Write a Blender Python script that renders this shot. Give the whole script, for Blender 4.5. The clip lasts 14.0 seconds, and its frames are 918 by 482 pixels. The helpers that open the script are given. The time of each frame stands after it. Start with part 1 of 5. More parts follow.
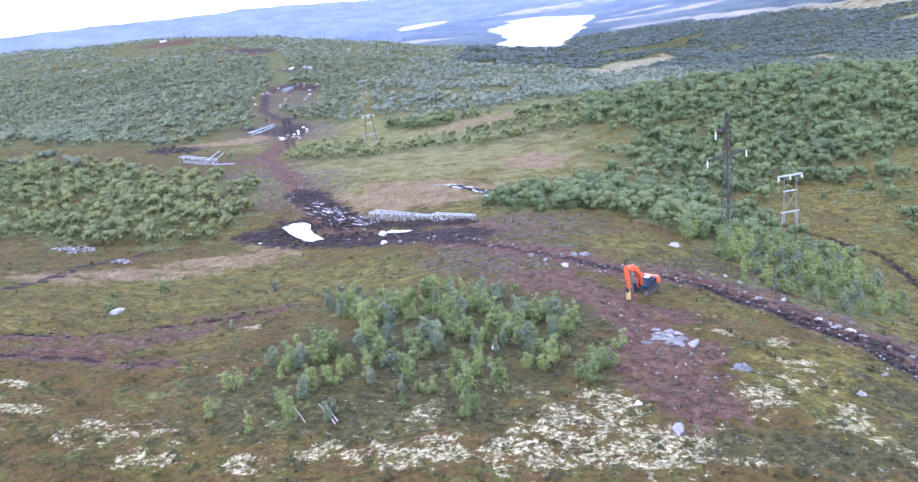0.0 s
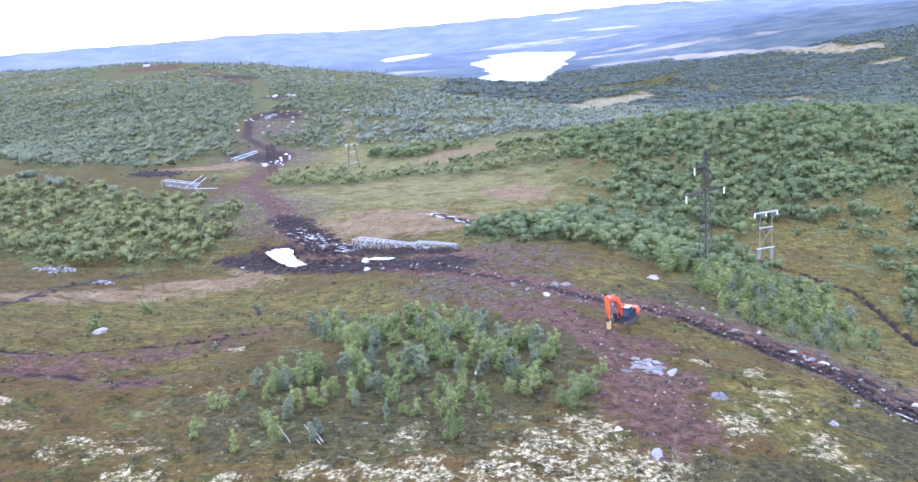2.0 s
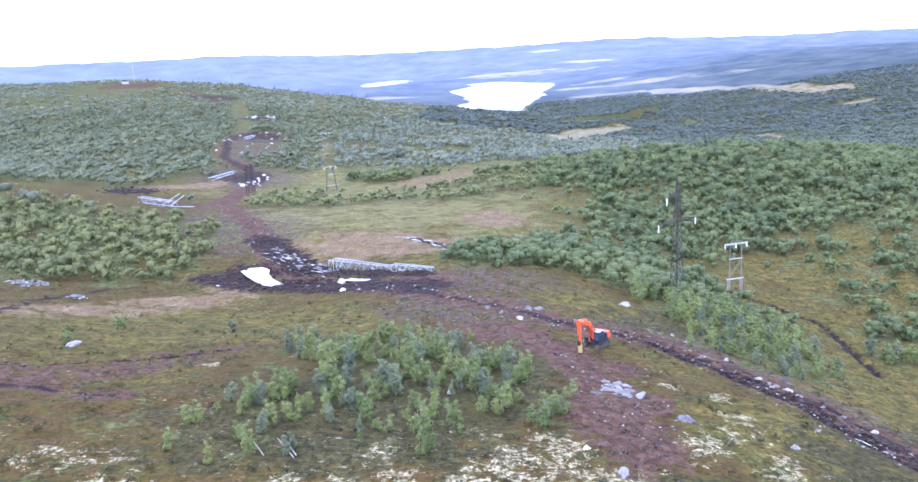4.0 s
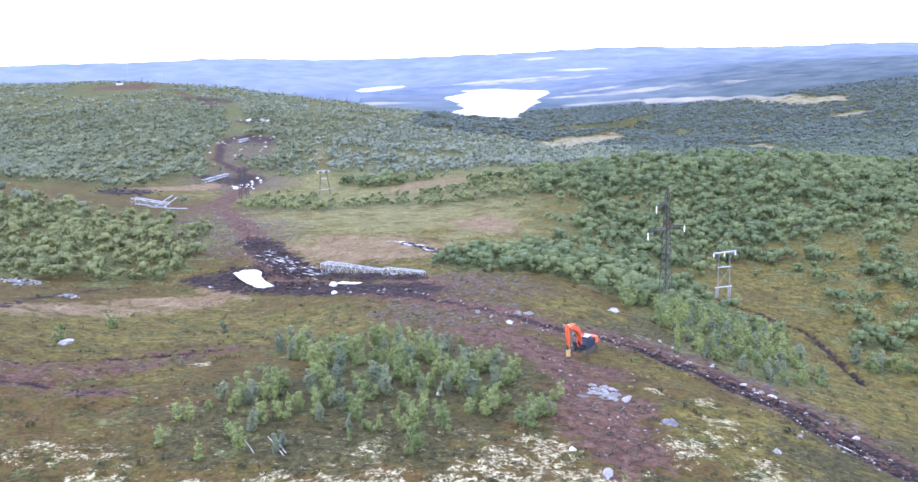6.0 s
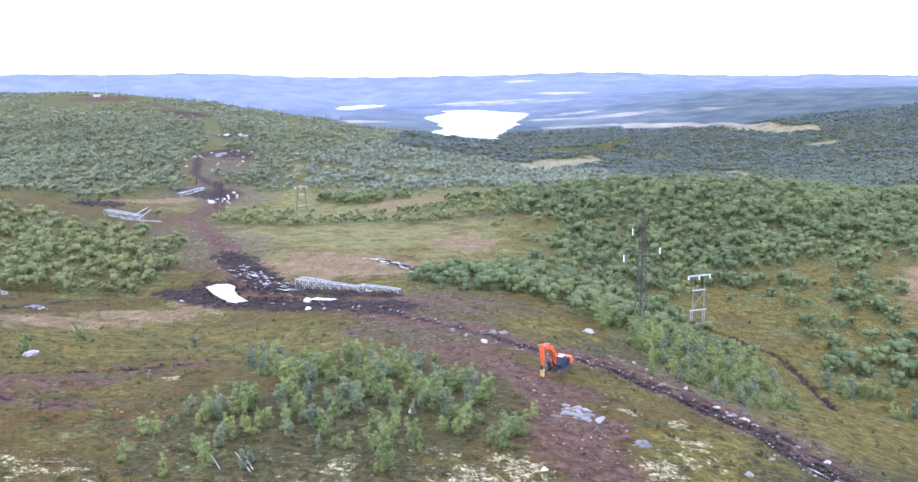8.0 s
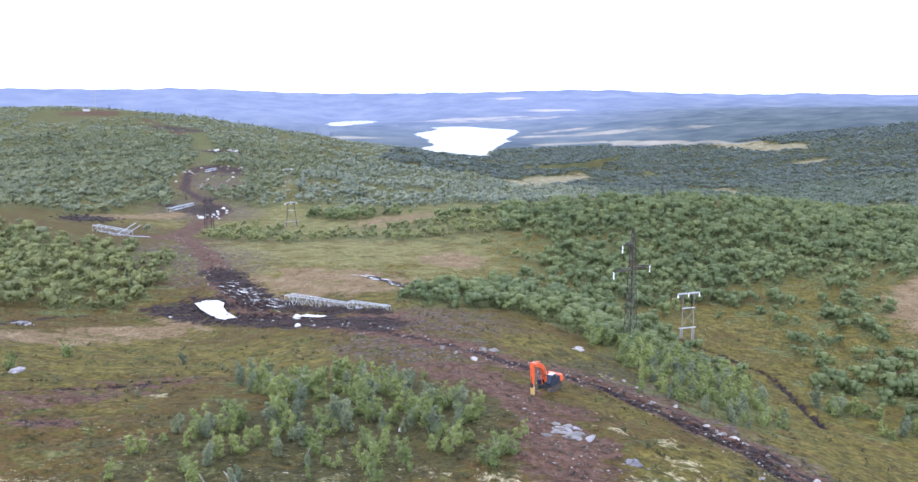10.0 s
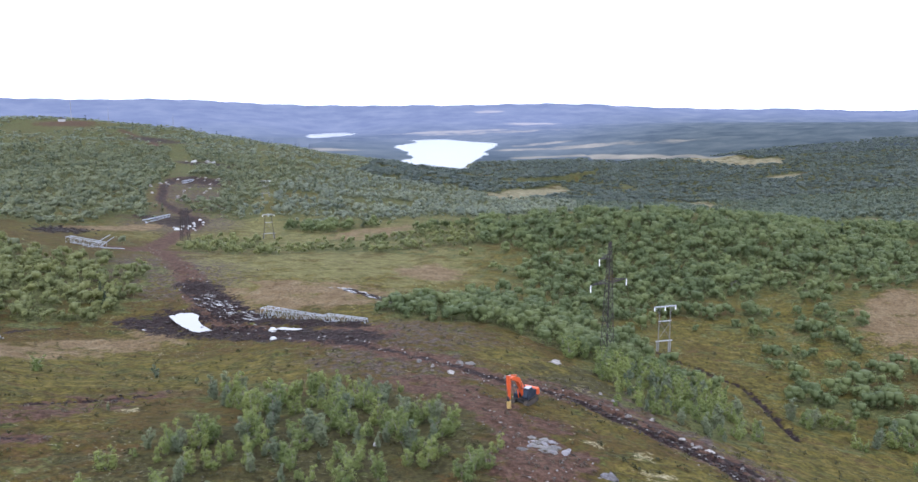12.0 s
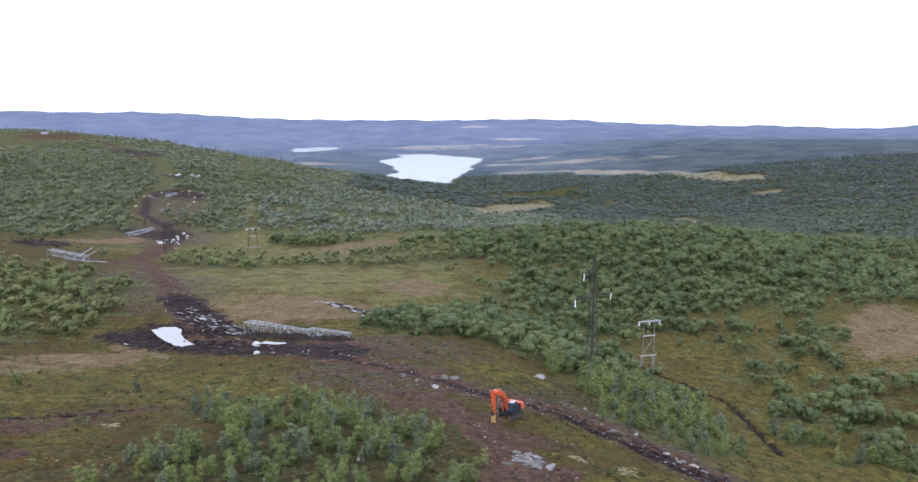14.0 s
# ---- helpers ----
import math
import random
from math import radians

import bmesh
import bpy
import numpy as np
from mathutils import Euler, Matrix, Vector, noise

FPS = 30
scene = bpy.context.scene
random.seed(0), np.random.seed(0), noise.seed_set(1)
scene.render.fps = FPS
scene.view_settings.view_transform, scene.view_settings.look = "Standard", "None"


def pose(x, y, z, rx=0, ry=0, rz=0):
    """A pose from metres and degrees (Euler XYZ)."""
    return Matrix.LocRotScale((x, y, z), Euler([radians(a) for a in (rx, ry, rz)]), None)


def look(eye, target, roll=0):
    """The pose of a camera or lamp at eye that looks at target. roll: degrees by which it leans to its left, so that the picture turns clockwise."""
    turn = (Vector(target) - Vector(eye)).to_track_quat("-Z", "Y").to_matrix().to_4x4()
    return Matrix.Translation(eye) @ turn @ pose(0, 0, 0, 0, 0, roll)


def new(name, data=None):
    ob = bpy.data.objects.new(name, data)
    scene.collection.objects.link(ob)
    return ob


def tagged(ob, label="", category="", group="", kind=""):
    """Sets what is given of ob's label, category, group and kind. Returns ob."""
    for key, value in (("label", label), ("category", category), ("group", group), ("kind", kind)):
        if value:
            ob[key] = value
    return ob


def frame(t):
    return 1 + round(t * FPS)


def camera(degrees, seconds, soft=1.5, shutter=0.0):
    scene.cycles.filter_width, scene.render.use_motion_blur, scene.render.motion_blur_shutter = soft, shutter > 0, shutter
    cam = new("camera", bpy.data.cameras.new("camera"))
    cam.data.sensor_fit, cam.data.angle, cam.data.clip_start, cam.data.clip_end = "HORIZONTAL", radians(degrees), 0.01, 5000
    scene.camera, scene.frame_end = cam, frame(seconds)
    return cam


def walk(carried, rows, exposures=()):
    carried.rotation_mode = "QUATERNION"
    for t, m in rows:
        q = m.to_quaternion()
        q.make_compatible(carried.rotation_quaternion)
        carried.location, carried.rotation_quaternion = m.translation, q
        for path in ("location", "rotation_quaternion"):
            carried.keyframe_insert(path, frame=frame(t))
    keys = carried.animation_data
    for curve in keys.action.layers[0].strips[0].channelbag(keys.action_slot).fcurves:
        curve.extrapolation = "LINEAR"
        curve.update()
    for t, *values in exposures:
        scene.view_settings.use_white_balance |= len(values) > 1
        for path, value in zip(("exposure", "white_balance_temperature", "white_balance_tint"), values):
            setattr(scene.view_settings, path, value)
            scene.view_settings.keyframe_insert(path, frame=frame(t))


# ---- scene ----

# ---- camera and its flight ----
cam = camera(58.84, 14.0, soft=1.5)
FLIGHT = [
    (0.0, pose(0.66, 6.75, 50.23, 72.946, 6.534, 2.778)),
    (0.5, pose(0.16, 6.24, 50.45, 73.639, 6.115, 2.705)),
    (1.0, pose(0.03, 5.65, 50.53, 74.184, 5.625, 2.397)),
    (1.5, pose(-0.09, 4.98, 50.46, 74.606, 5.253, 1.969)),
    (2.0, pose(-0.28, 4.35, 50.38, 75.031, 4.886, 1.661)),
    (2.5, pose(-0.29, 3.85, 50.36, 75.269, 4.619, 1.509)),
    (3.0, pose(-0.39, 3.2, 50.16, 75.854, 4.118, 0.971)),
    (5.5, pose(-0.35, 0.44, 50.23, 77.289, 2.285, 0.091)),
    (6.0, pose(-0.12, 0.17, 50.22, 77.243, 2.175, 0.008)),
    (6.5, pose(0.0, 0.0, 49.86, 77.633, 1.904, -0.417)),
    (7.0, pose(0.08, 0.12, 49.65, 77.855, 1.417, -0.805)),
    (7.5, pose(0.2, 0.38, 49.58, 78.155, 1.12, -0.924)),
    (8.0, pose(0.05, 0.74, 49.59, 78.624, 0.715, -1.325)),
    (10.5, pose(-0.09, 0.69, 49.87, 80.005, 0.332, -2.326)),
    (11.0, pose(0.09, 0.66, 49.88, 80.276, 0.247, -2.907)),
    (11.5, pose(0.19, 0.82, 49.85, 80.436, 0.108, -3.313)),
    (12.0, pose(0.31, 0.98, 49.84, 80.64, -0.067, -3.417)),
    (12.5, pose(0.43, 1.07, 49.8, 81.013, -0.364, -3.811)),
    (13.0, pose(0.33, 0.95, 49.88, 81.248, -0.593, -4.015)),
    (13.5, pose(0.29, 0.82, 49.86, 81.503, -0.579, -4.192)),
    (14.0, pose(0.34, 0.88, 49.74, 81.678, -0.408, -4.419)),
]
LIGHT_ROWS = [(0.0, 1.06, 5000, 26), (3.0, 1.10, 5000, 26), (8.0, 1.01, 5280, 22), (11.0, 0.55, 5600, 16), (14.0, 0.03, 5750, 15)]
walk(cam, FLIGHT, LIGHT_ROWS)

# ---- sky, veiled sun ----
world = bpy.data.worlds.new("overcast_sky")
scene.world = world
world.use_nodes = True
wn, wl = world.node_tree.nodes, world.node_tree.links
wn.clear()
SUN_UP, SUN_TURN = radians(42), radians(200)
sky = wn.new("ShaderNodeTexSky")
sky.sky_type = "NISHITA"
sky.sun_disc, sky.sun_elevation, sky.sun_rotation = False, SUN_UP, SUN_TURN
sky.air_density, sky.dust_density, sky.ozone_density = 1.0, 4.0, 1.0
veil = wn.new("ShaderNodeMix")
veil.data_type = "RGBA"
veil.inputs["Factor"].default_value = 0.86
veil.inputs["B"].default_value = (15.0, 15.6, 16.6, 1)
backing = wn.new("ShaderNodeBackground")
backing.inputs["Strength"].default_value = 0.12
wout = wn.new("ShaderNodeOutputWorld")
wl.new(sky.outputs["Color"], veil.inputs["A"])
wl.new(veil.outputs["Result"], backing.inputs["Color"])
wl.new(backing.outputs["Background"], wout.inputs["Surface"])

sun_data = bpy.data.lights.new("veiled_sun", "SUN")
sun_data.energy, sun_data.angle, sun_data.color = 1.3, radians(14), (1.0, 0.95, 0.88)
sun = new("veiled_sun", sun_data)
sun.matrix_world = look((0, 0, 300), (300 * math.sin(SUN_TURN) * -1 / math.tan(SUN_UP), -300 * math.cos(SUN_TURN) / math.tan(SUN_UP), 0))


# ---- materials ----
class Net:
    """A node material, built up node by node."""

    def __init__(self, name, rough=0.9, metal=0.0, spec=0.3):
        self.mat = bpy.data.materials.new(name)
        self.mat.use_nodes = True
        self.n, self.l = self.mat.node_tree.nodes, self.mat.node_tree.links
        self.b = self.n["Principled BSDF"]
        self.b.inputs["Roughness"].default_value = rough
        self.b.inputs["Metallic"].default_value = metal
        self.b.inputs["Specular IOR Level"].default_value = spec

    def put(self, socket, value):
        if isinstance(value, bpy.types.NodeSocket):
            self.l.new(value, socket)
        elif isinstance(value, (tuple, list)):
            socket.default_value = (*value, 1) if len(value) == 3 and socket.type == "RGBA" else value
        else:
            socket.default_value = value

    def where(self, local=False):
        if local:
            return self.n.new("ShaderNodeTexCoord").outputs["Object"]
        return self.n.new("ShaderNodeNewGeometry").outputs["Position"]

    def noise(self, size, detail=4, rough=0.55, local=False, stretch=None):
        t = self.n.new("ShaderNodeTexNoise")
        t.inputs["Scale"].default_value = 1 / size
        t.inputs["Detail"].default_value, t.inputs["Roughness"].default_value = detail, rough
        spot = self.where(local)
        if stretch:
            m = self.n.new("ShaderNodeMapping")
            m.inputs["Scale"].default_value = stretch
            self.l.new(spot, m.inputs["Vector"])
            spot = m.outputs["Vector"]
        self.l.new(spot, t.inputs["Vector"])
        return t.outputs["Fac"]

    def attr(self, name):
        a = self.n.new("ShaderNodeAttribute")
        a.attribute_name = name
        return a.outputs["Fac"]

    def island(self):
        return self.n.new("ShaderNodeNewGeometry").outputs["Random Per Island"]

    def per_object(self):
        return self.n.new("ShaderNodeObjectInfo").outputs["Random"]

    def step(self, value, low, high, a=0.0, b=1.0):
        m = self.n.new("ShaderNodeMapRange")
        m.interpolation_type = "SMOOTHSTEP"
        for key, v in (("Value", value), ("From Min", low), ("From Max", high), ("To Min", a), ("To Max", b)):
            self.put(m.inputs[key], v)
        return m.outputs["Result"]

    def maths(self, op, a, b=0.0):
        m = self.n.new("ShaderNodeMath")
        m.operation = op
        self.put(m.inputs[0], a)
        self.put(m.inputs[1], b)
        return m.outputs[0]

    def mix(self, fac, a, b):
        m = self.n.new("ShaderNodeMix")
        m.data_type = "RGBA"
        self.put(m.inputs["Factor"], fac)
        self.put(m.inputs["A"], a)
        self.put(m.inputs["B"], b)
        return m.outputs["Result"]

    def ramp(self, fac, *stops):
        r = self.n.new("ShaderNodeValToRGB")
        self.put(r.inputs["Fac"], fac)
        e = r.color_ramp.elements
        while len(e) < len(stops):
            e.new(0.5)
        for k, (at, c) in zip(e, stops):
            k.position, k.color = at, (*c, 1)
        return r.outputs["Color"]

    def bump(self, height, depth, strength=1.0):
        b = self.n.new("ShaderNodeBump")
        b.inputs["Distance"].default_value, b.inputs["Strength"].default_value = depth, strength
        self.put(b.inputs["Height"], height)
        self.l.new(b.outputs["Normal"], self.b.inputs["Normal"])

    def done(self, color, rough=None):
        self.put(self.b.inputs["Base Color"], color)
        if rough is not None:
            self.put(self.b.inputs["Roughness"], rough)
        return self.mat


def ground_material():
    m = Net("heath_ground", 0.97, 0, 0.06)
    mid, fine, tiny = m.noise(7, 6, 0.62), m.noise(1.3, 5, 0.6), m.noise(0.35, 3)

    def zone(key, grain, rough, low, high):
        cover = m.attr(key)
        ragged = m.maths("MULTIPLY", m.maths("MULTIPLY", m.maths("SUBTRACT", grain, 0.5), rough), m.step(cover, 0.02, 0.4))
        return m.step(m.maths("ADD", cover, ragged), low, high)

    heath = m.ramp(m.noise(4.5, 9, 0.72), (0.33, (0.024, 0.018, 0.006)), (0.43, (0.052, 0.042, 0.012)), (0.51, (0.076, 0.049, 0.017)), (0.58, (0.061, 0.054, 0.014)), (0.68, (0.102, 0.081, 0.028)))
    moss = m.ramp(m.noise(2.4, 9, 0.72), (0.36, (0.031, 0.028, 0.007)), (0.46, (0.072, 0.062, 0.015)), (0.56, (0.104, 0.085, 0.021)), (0.66, (0.152, 0.121, 0.036)))
    col = m.mix(m.step(m.maths("ADD", m.attr("grass"), m.maths("MULTIPLY", m.maths("SUBTRACT", m.noise(30, 6, 0.6), 0.5), 3.0)), 0.2, 0.75), heath, moss)
    green = m.ramp(m.noise(0.8, 6, 0.7), (0.35, (0.028, 0.031, 0.009)), (0.6, (0.068, 0.072, 0.021)), (0.7, (0.100, 0.097, 0.032)))
    col = m.mix(m.step(m.noise(6, 9, 0.7), 0.53, 0.64), col, green)
    rust = m.ramp(m.noise(0.7, 6, 0.7), (0.35, (0.041, 0.025, 0.011)), (0.6, (0.100, 0.060, 0.028)), (0.7, (0.135, 0.090, 0.046)))
    col = m.mix(m.maths("MULTIPLY", m.step(m.noise(5, 9, 0.72, stretch=(0.6, 1.5, 1)), 0.54, 0.62), 0.60), col, rust)
    lush = m.ramp(m.noise(5, 8, 0.7), (0.34, (0.078, 0.076, 0.026)), (0.5, (0.128, 0.118, 0.044)), (0.66, (0.180, 0.162, 0.070)))
    col = m.mix(zone("lush", m.noise(12, 9, 0.72), 5.0, 0.28, 0.95), col, lush)
    brush = m.ramp(m.noise(1.6, 8, 0.74), (0.34, (0.032, 0.023, 0.021)), (0.5, (0.076, 0.057, 0.051)), (0.68, (0.122, 0.098, 0.088)))
    col = m.mix(zone("brush", m.noise(2.2, 9, 0.78), 5.0, 0.26, 0.80), col, brush)
    bog = m.ramp(m.noise(3.0, 8, 0.7, stretch=(1, 0.45, 1)), (0.32, (0.098, 0.066, 0.033)), (0.5, (0.150, 0.106, 0.058)), (0.66, (0.192, 0.146, 0.086)))
    col = m.mix(zone("bog", m.noise(9, 9, 0.70), 4.2, 0.22, 0.84), col, bog)
    mire = m.ramp(m.noise(8, 8, 0.7, stretch=(1, 0.45, 1)), (0.34, (0.125, 0.108, 0.060)), (0.5, (0.190, 0.168, 0.100)), (0.66, (0.250, 0.222, 0.142)))
    col = m.mix(zone("mire", m.noise(22, 9, 0.70), 3.6, 0.26, 0.76), col, mire)
    wood = m.ramp(fine, (0.33, (0.036, 0.041, 0.014)), (0.5, (0.076, 0.082, 0.030)), (0.67, (0.120, 0.120, 0.048)))
    col = m.mix(zone("wood", mid, 3.5, 0.3, 0.75), col, wood)
    lichen = m.ramp(tiny, (0.34, (0.160, 0.138, 0.076)), (0.5, (0.285, 0.252, 0.152)), (0.66, (0.430, 0.382, 0.250)))
    holes = m.step(m.noise(0.6, 7, 0.78), 0.44, 0.56)
    col = m.mix(m.maths("MULTIPLY", zone("lichen", m.noise(2.4, 12, 0.80), 6.5, 0.77, 1.06), holes), col, lichen)
    shrub = m.ramp(m.noise(0.9, 8, 0.75), (0.34, (0.018, 0.017, 0.007)), (0.5, (0.047, 0.043, 0.017)), (0.66, (0.084, 0.074, 0.032)))
    col = m.mix(zone("shrub", m.noise(4, 9, 0.74), 4.5, 0.28, 0.76), col, shrub)
    specks = m.maths("MULTIPLY", m.step(m.noise(0.7, 5, 0.75, stretch=(0.7, 1.2, 1)), 0.605, 0.65), m.step(m.noise(14, 3), 0.42, 0.58))
    col = m.mix(specks, col, (0.250, 0.226, 0.168))
    soil = m.ramp(m.noise(2.0, 11, 0.80), (0.32, (0.022, 0.013, 0.009)), (0.46, (0.066, 0.037, 0.026)), (0.56, (0.102, 0.061, 0.046)), (0.64, (0.080, 0.061, 0.034)), (0.76, (0.170, 0.127, 0.106)))
    col = m.mix(zone("soil", m.noise(3.4, 10, 0.78), 4.6, 0.32, 0.70), col, soil)
    mud = m.ramp(m.noise(0.9, 8, 0.72), (0.34, (0.006, 0.004, 0.004)), (0.52, (0.021, 0.013, 0.013)), (0.68, (0.060, 0.042, 0.041)))
    mud_map = zone("mud", m.noise(2.6, 9, 0.74), 4.2, 0.36, 0.62)
    col = m.mix(mud_map, col, mud)
    col = m.mix(m.step(m.noise(0.8, 8, 0.78), 0.40, 0.54), m.mix(0.60, col, (0.013, 0.010, 0.007)), col)
    m.bump(m.maths("ADD", fine, m.maths("MULTIPLY", mid, 2.0)), 0.35, 0.9)
    return m.done(col, m.step(mud_map, 0, 1, 0.95, 0.82))


def leaf_material(name, dark, mid, light):
    m = Net(name, 0.62, 0, 0.25)
    tree = m.maths("MULTIPLY", m.maths("FRACT", m.maths("ADD", m.per_object(), m.attr("tree_tone"))), 0.8)
    tree = m.step(m.maths("ADD", tree, m.maths("MULTIPLY", m.maths("SUBTRACT", m.noise(38, 3), 0.46), 1.8)), 0.0, 1.0)
    dark, light = tuple(c * 0.88 for c in dark), tuple(a * b for a, b in zip(light, (1.10, 1.07, 0.95)))
    hue = tuple(a * b for a, b in zip(mid, (1.12, 1.06, 0.90)))
    col = m.mix(tree, m.ramp(m.island(), (0, dark), (1, mid)), m.ramp(m.island(), (0, hue), (1, light)))
    grain = m.noise(0.45, 3, 0.7)
    col = m.mix(m.step(grain, 0.36, 0.62), m.mix(0.14, col, (0.02, 0.03, 0.012)), col)
    glow = m.n.new("ShaderNodeBsdfTranslucent")
    m.put(glow.inputs["Color"], col)
    both = m.n.new("ShaderNodeMixShader")
    both.inputs["Fac"].default_value = 0.5
    m.l.new(m.b.outputs["BSDF"], both.inputs[1])
    m.l.new(glow.outputs["BSDF"], both.inputs[2])
    m.l.new(both.outputs["Shader"], m.n["Material Output"].inputs["Surface"])
    return m.done(col)


MAT_GROUND = ground_material()
MAT_LEAF = leaf_material("birch_leaves", (0.152, 0.200, 0.068), (0.200, 0.248, 0.086), (0.266, 0.308, 0.116))
MAT_LEAF_GREY = leaf_material("willow_leaves", (0.142, 0.176, 0.112), (0.178, 0.214, 0.136), (0.220, 0.254, 0.168))
# Some distance haze is painted into this base colour, greyer than near birch.
MAT_LEAF_FAR = leaf_material("hazed_far_birch_leaves", (0.158, 0.184, 0.118), (0.192, 0.218, 0.140), (0.232, 0.256, 0.168))
MAT_LEAF_MID = leaf_material("hill_birch_leaves", (0.122, 0.158, 0.070), (0.154, 0.196, 0.086), (0.198, 0.237, 0.112))
MAT_LEAF_WEST = leaf_material("slope_birch_leaves", (0.170, 0.194, 0.082), (0.208, 0.232, 0.100), (0.256, 0.276, 0.126))
# Haze painted into the base colours of the next three far woods.
MAT_LEAF_HAZE_BLUE = leaf_material("hazed_far_wood", (0.117, 0.150, 0.119), (0.139, 0.174, 0.138), (0.165, 0.197, 0.158))
MAT_LEAF_HAZE_PALE = leaf_material("hazed_pale_birch_leaves", (0.194, 0.227, 0.178), (0.229, 0.262, 0.205), (0.266, 0.297, 0.237))
MAT_LEAF_HAZE = leaf_material("hazed_farthest_wood", (0.096, 0.123, 0.113), (0.112, 0.139, 0.128), (0.129, 0.157, 0.144))
MAT_SPRUCE = leaf_material("spruce_needles", (0.027, 0.045, 0.032), (0.051, 0.074, 0.050), (0.078, 0.102, 0.065))


def plain(name, a, b, size, rough=0.8, metal=0.0, spec=0.3, depth=0.0, local=True):
    m = Net(name, rough, metal, spec)
    f = m.noise(size, 6, 0.65, local)
    if depth:
        m.bump(f, depth)
    return m.done(m.mix(m.step(f, 0.3, 0.7), a, b))


MAT_BARK = plain("birch_bark", (0.10, 0.085, 0.075), (0.36, 0.33, 0.29), 0.25)


def water_material(name, tint, rough):
    m = Net(name, rough, 0, 0.5)
    m.b.inputs["IOR"].default_value = 1.9
    m.bump(m.noise(6, 3), 0.05, 0.15)
    return m.done(m.mix(m.noise(30, 3), tint, tuple(c * 1.5 for c in tint)))


MAT_WATER = water_material("lake_water", (0.10, 0.11, 0.12), 0.24)
MAT_PUDDLE = water_material("puddle_water", (0.16, 0.15, 0.14), 0.05)


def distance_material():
    """Far land: dark woods, paler openings and blue distance haze painted on as emission."""
    m = Net("hazed_distant_land", 1.0, 0, 0.0)
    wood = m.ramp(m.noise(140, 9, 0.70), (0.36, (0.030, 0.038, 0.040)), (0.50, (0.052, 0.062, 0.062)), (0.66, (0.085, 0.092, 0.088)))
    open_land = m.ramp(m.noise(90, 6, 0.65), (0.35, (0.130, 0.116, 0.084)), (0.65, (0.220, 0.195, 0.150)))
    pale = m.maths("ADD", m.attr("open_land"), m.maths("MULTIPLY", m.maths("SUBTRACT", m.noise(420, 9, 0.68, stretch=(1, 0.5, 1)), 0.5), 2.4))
    m.put(m.b.inputs["Emission Color"], m.mix(m.attr("haze_glow"), (0.28, 0.40, 0.56), (0.38, 0.44, 0.80)))
    m.put(m.b.inputs["Emission Strength"], m.maths("MULTIPLY", m.attr("haze_glow"), 0.41))
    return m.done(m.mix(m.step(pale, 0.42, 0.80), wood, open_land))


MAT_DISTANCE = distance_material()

# ---- the lie of the land: broad swells (x, y, reach, height) over one level ----
SWELLS = []


def hill(x, y, reach, height):
    SWELLS.append((x, y, reach, height))


hill(-47, 82, 52, 0.6)
hill(0, 95, 52, 3.5)
hill(47, 82, 52, 6.3)
hill(-106, 126, 63, 48.0)
hill(-56, 155, 63, -54.5)
hill(0, 165, 63, 47.6)
hill(51, 157, 63, -17.8)
hill(97, 133, 63, -7.1)
hill(-160, 205, 92, -10.2)
hill(-85, 246, 92, 5.9)
hill(0, 260, 92, 18.0)
hill(80, 247, 92, -42.3)
hill(153, 210, 92, 29.7)
hill(-235, 324, 121, 27.6)
hill(-124, 380, 121, -14.8)
hill(-42, 398, 121, -11.5)
hill(35, 398, 121, -12.0)
hill(97, 388, 121, 30.0)
hill(150, 371, 121, 16.7)
hill(200, 346, 121, -6.9)
hill(257, 306, 121, -16.0)
hill(-382, 526, 230, -25.5)
hill(-190, 622, 230, 34.6)
hill(0, 650, 230, -32.6)
hill(190, 622, 230, 10.0)
hill(382, 526, 230, 6.3)
hill(-559, 829, 368, -99.3)
hill(-259, 966, 368, 92.4)
hill(70, 998, 368, -56.0)
hill(342, 940, 368, -32.6)
hill(616, 788, 368, 31.2)
hill(-895, 1326, 575, 47.3)
hill(-387, 1552, 575, 50.9)
hill(84, 1598, 575, -71.4)
hill(547, 1504, 575, 6.8)
hill(985, 1261, 575, -27.8)
hill(-1398, 2073, 920, 16.8)
hill(-520, 2445, 920, -91.6)
hill(348, 2476, 920, -24.2)
hill(1174, 2207, 920, 28.0)
hill(-2460, 3648, 1265, -28.1)
hill(-1505, 4135, 1265, -9.5)
hill(-460, 4376, 1265, -25.6)
hill(612, 4357, 1265, -12.2)
hill(1505, 4135, 1265, 5.3)
hill(2460, 3648, 1265, -43.3)
hill(0, -50, 120, 19.9)
hill(200, 20, 150, -7.0)
hill(-220, 20, 150, -23.2)
hill(900, -100, 600, -75.3)
hill(-900, -100, 600, 28.3)
hill(0, -1200, 900, -2.9)
hill(2600, -500, 1500, -36.8)
hill(-2600, -500, 1500, -11.7)
hill(0, -3800, 1800, -5.0)
hill(-525, 1315, 120, 9.0)
LEVEL = 25.9
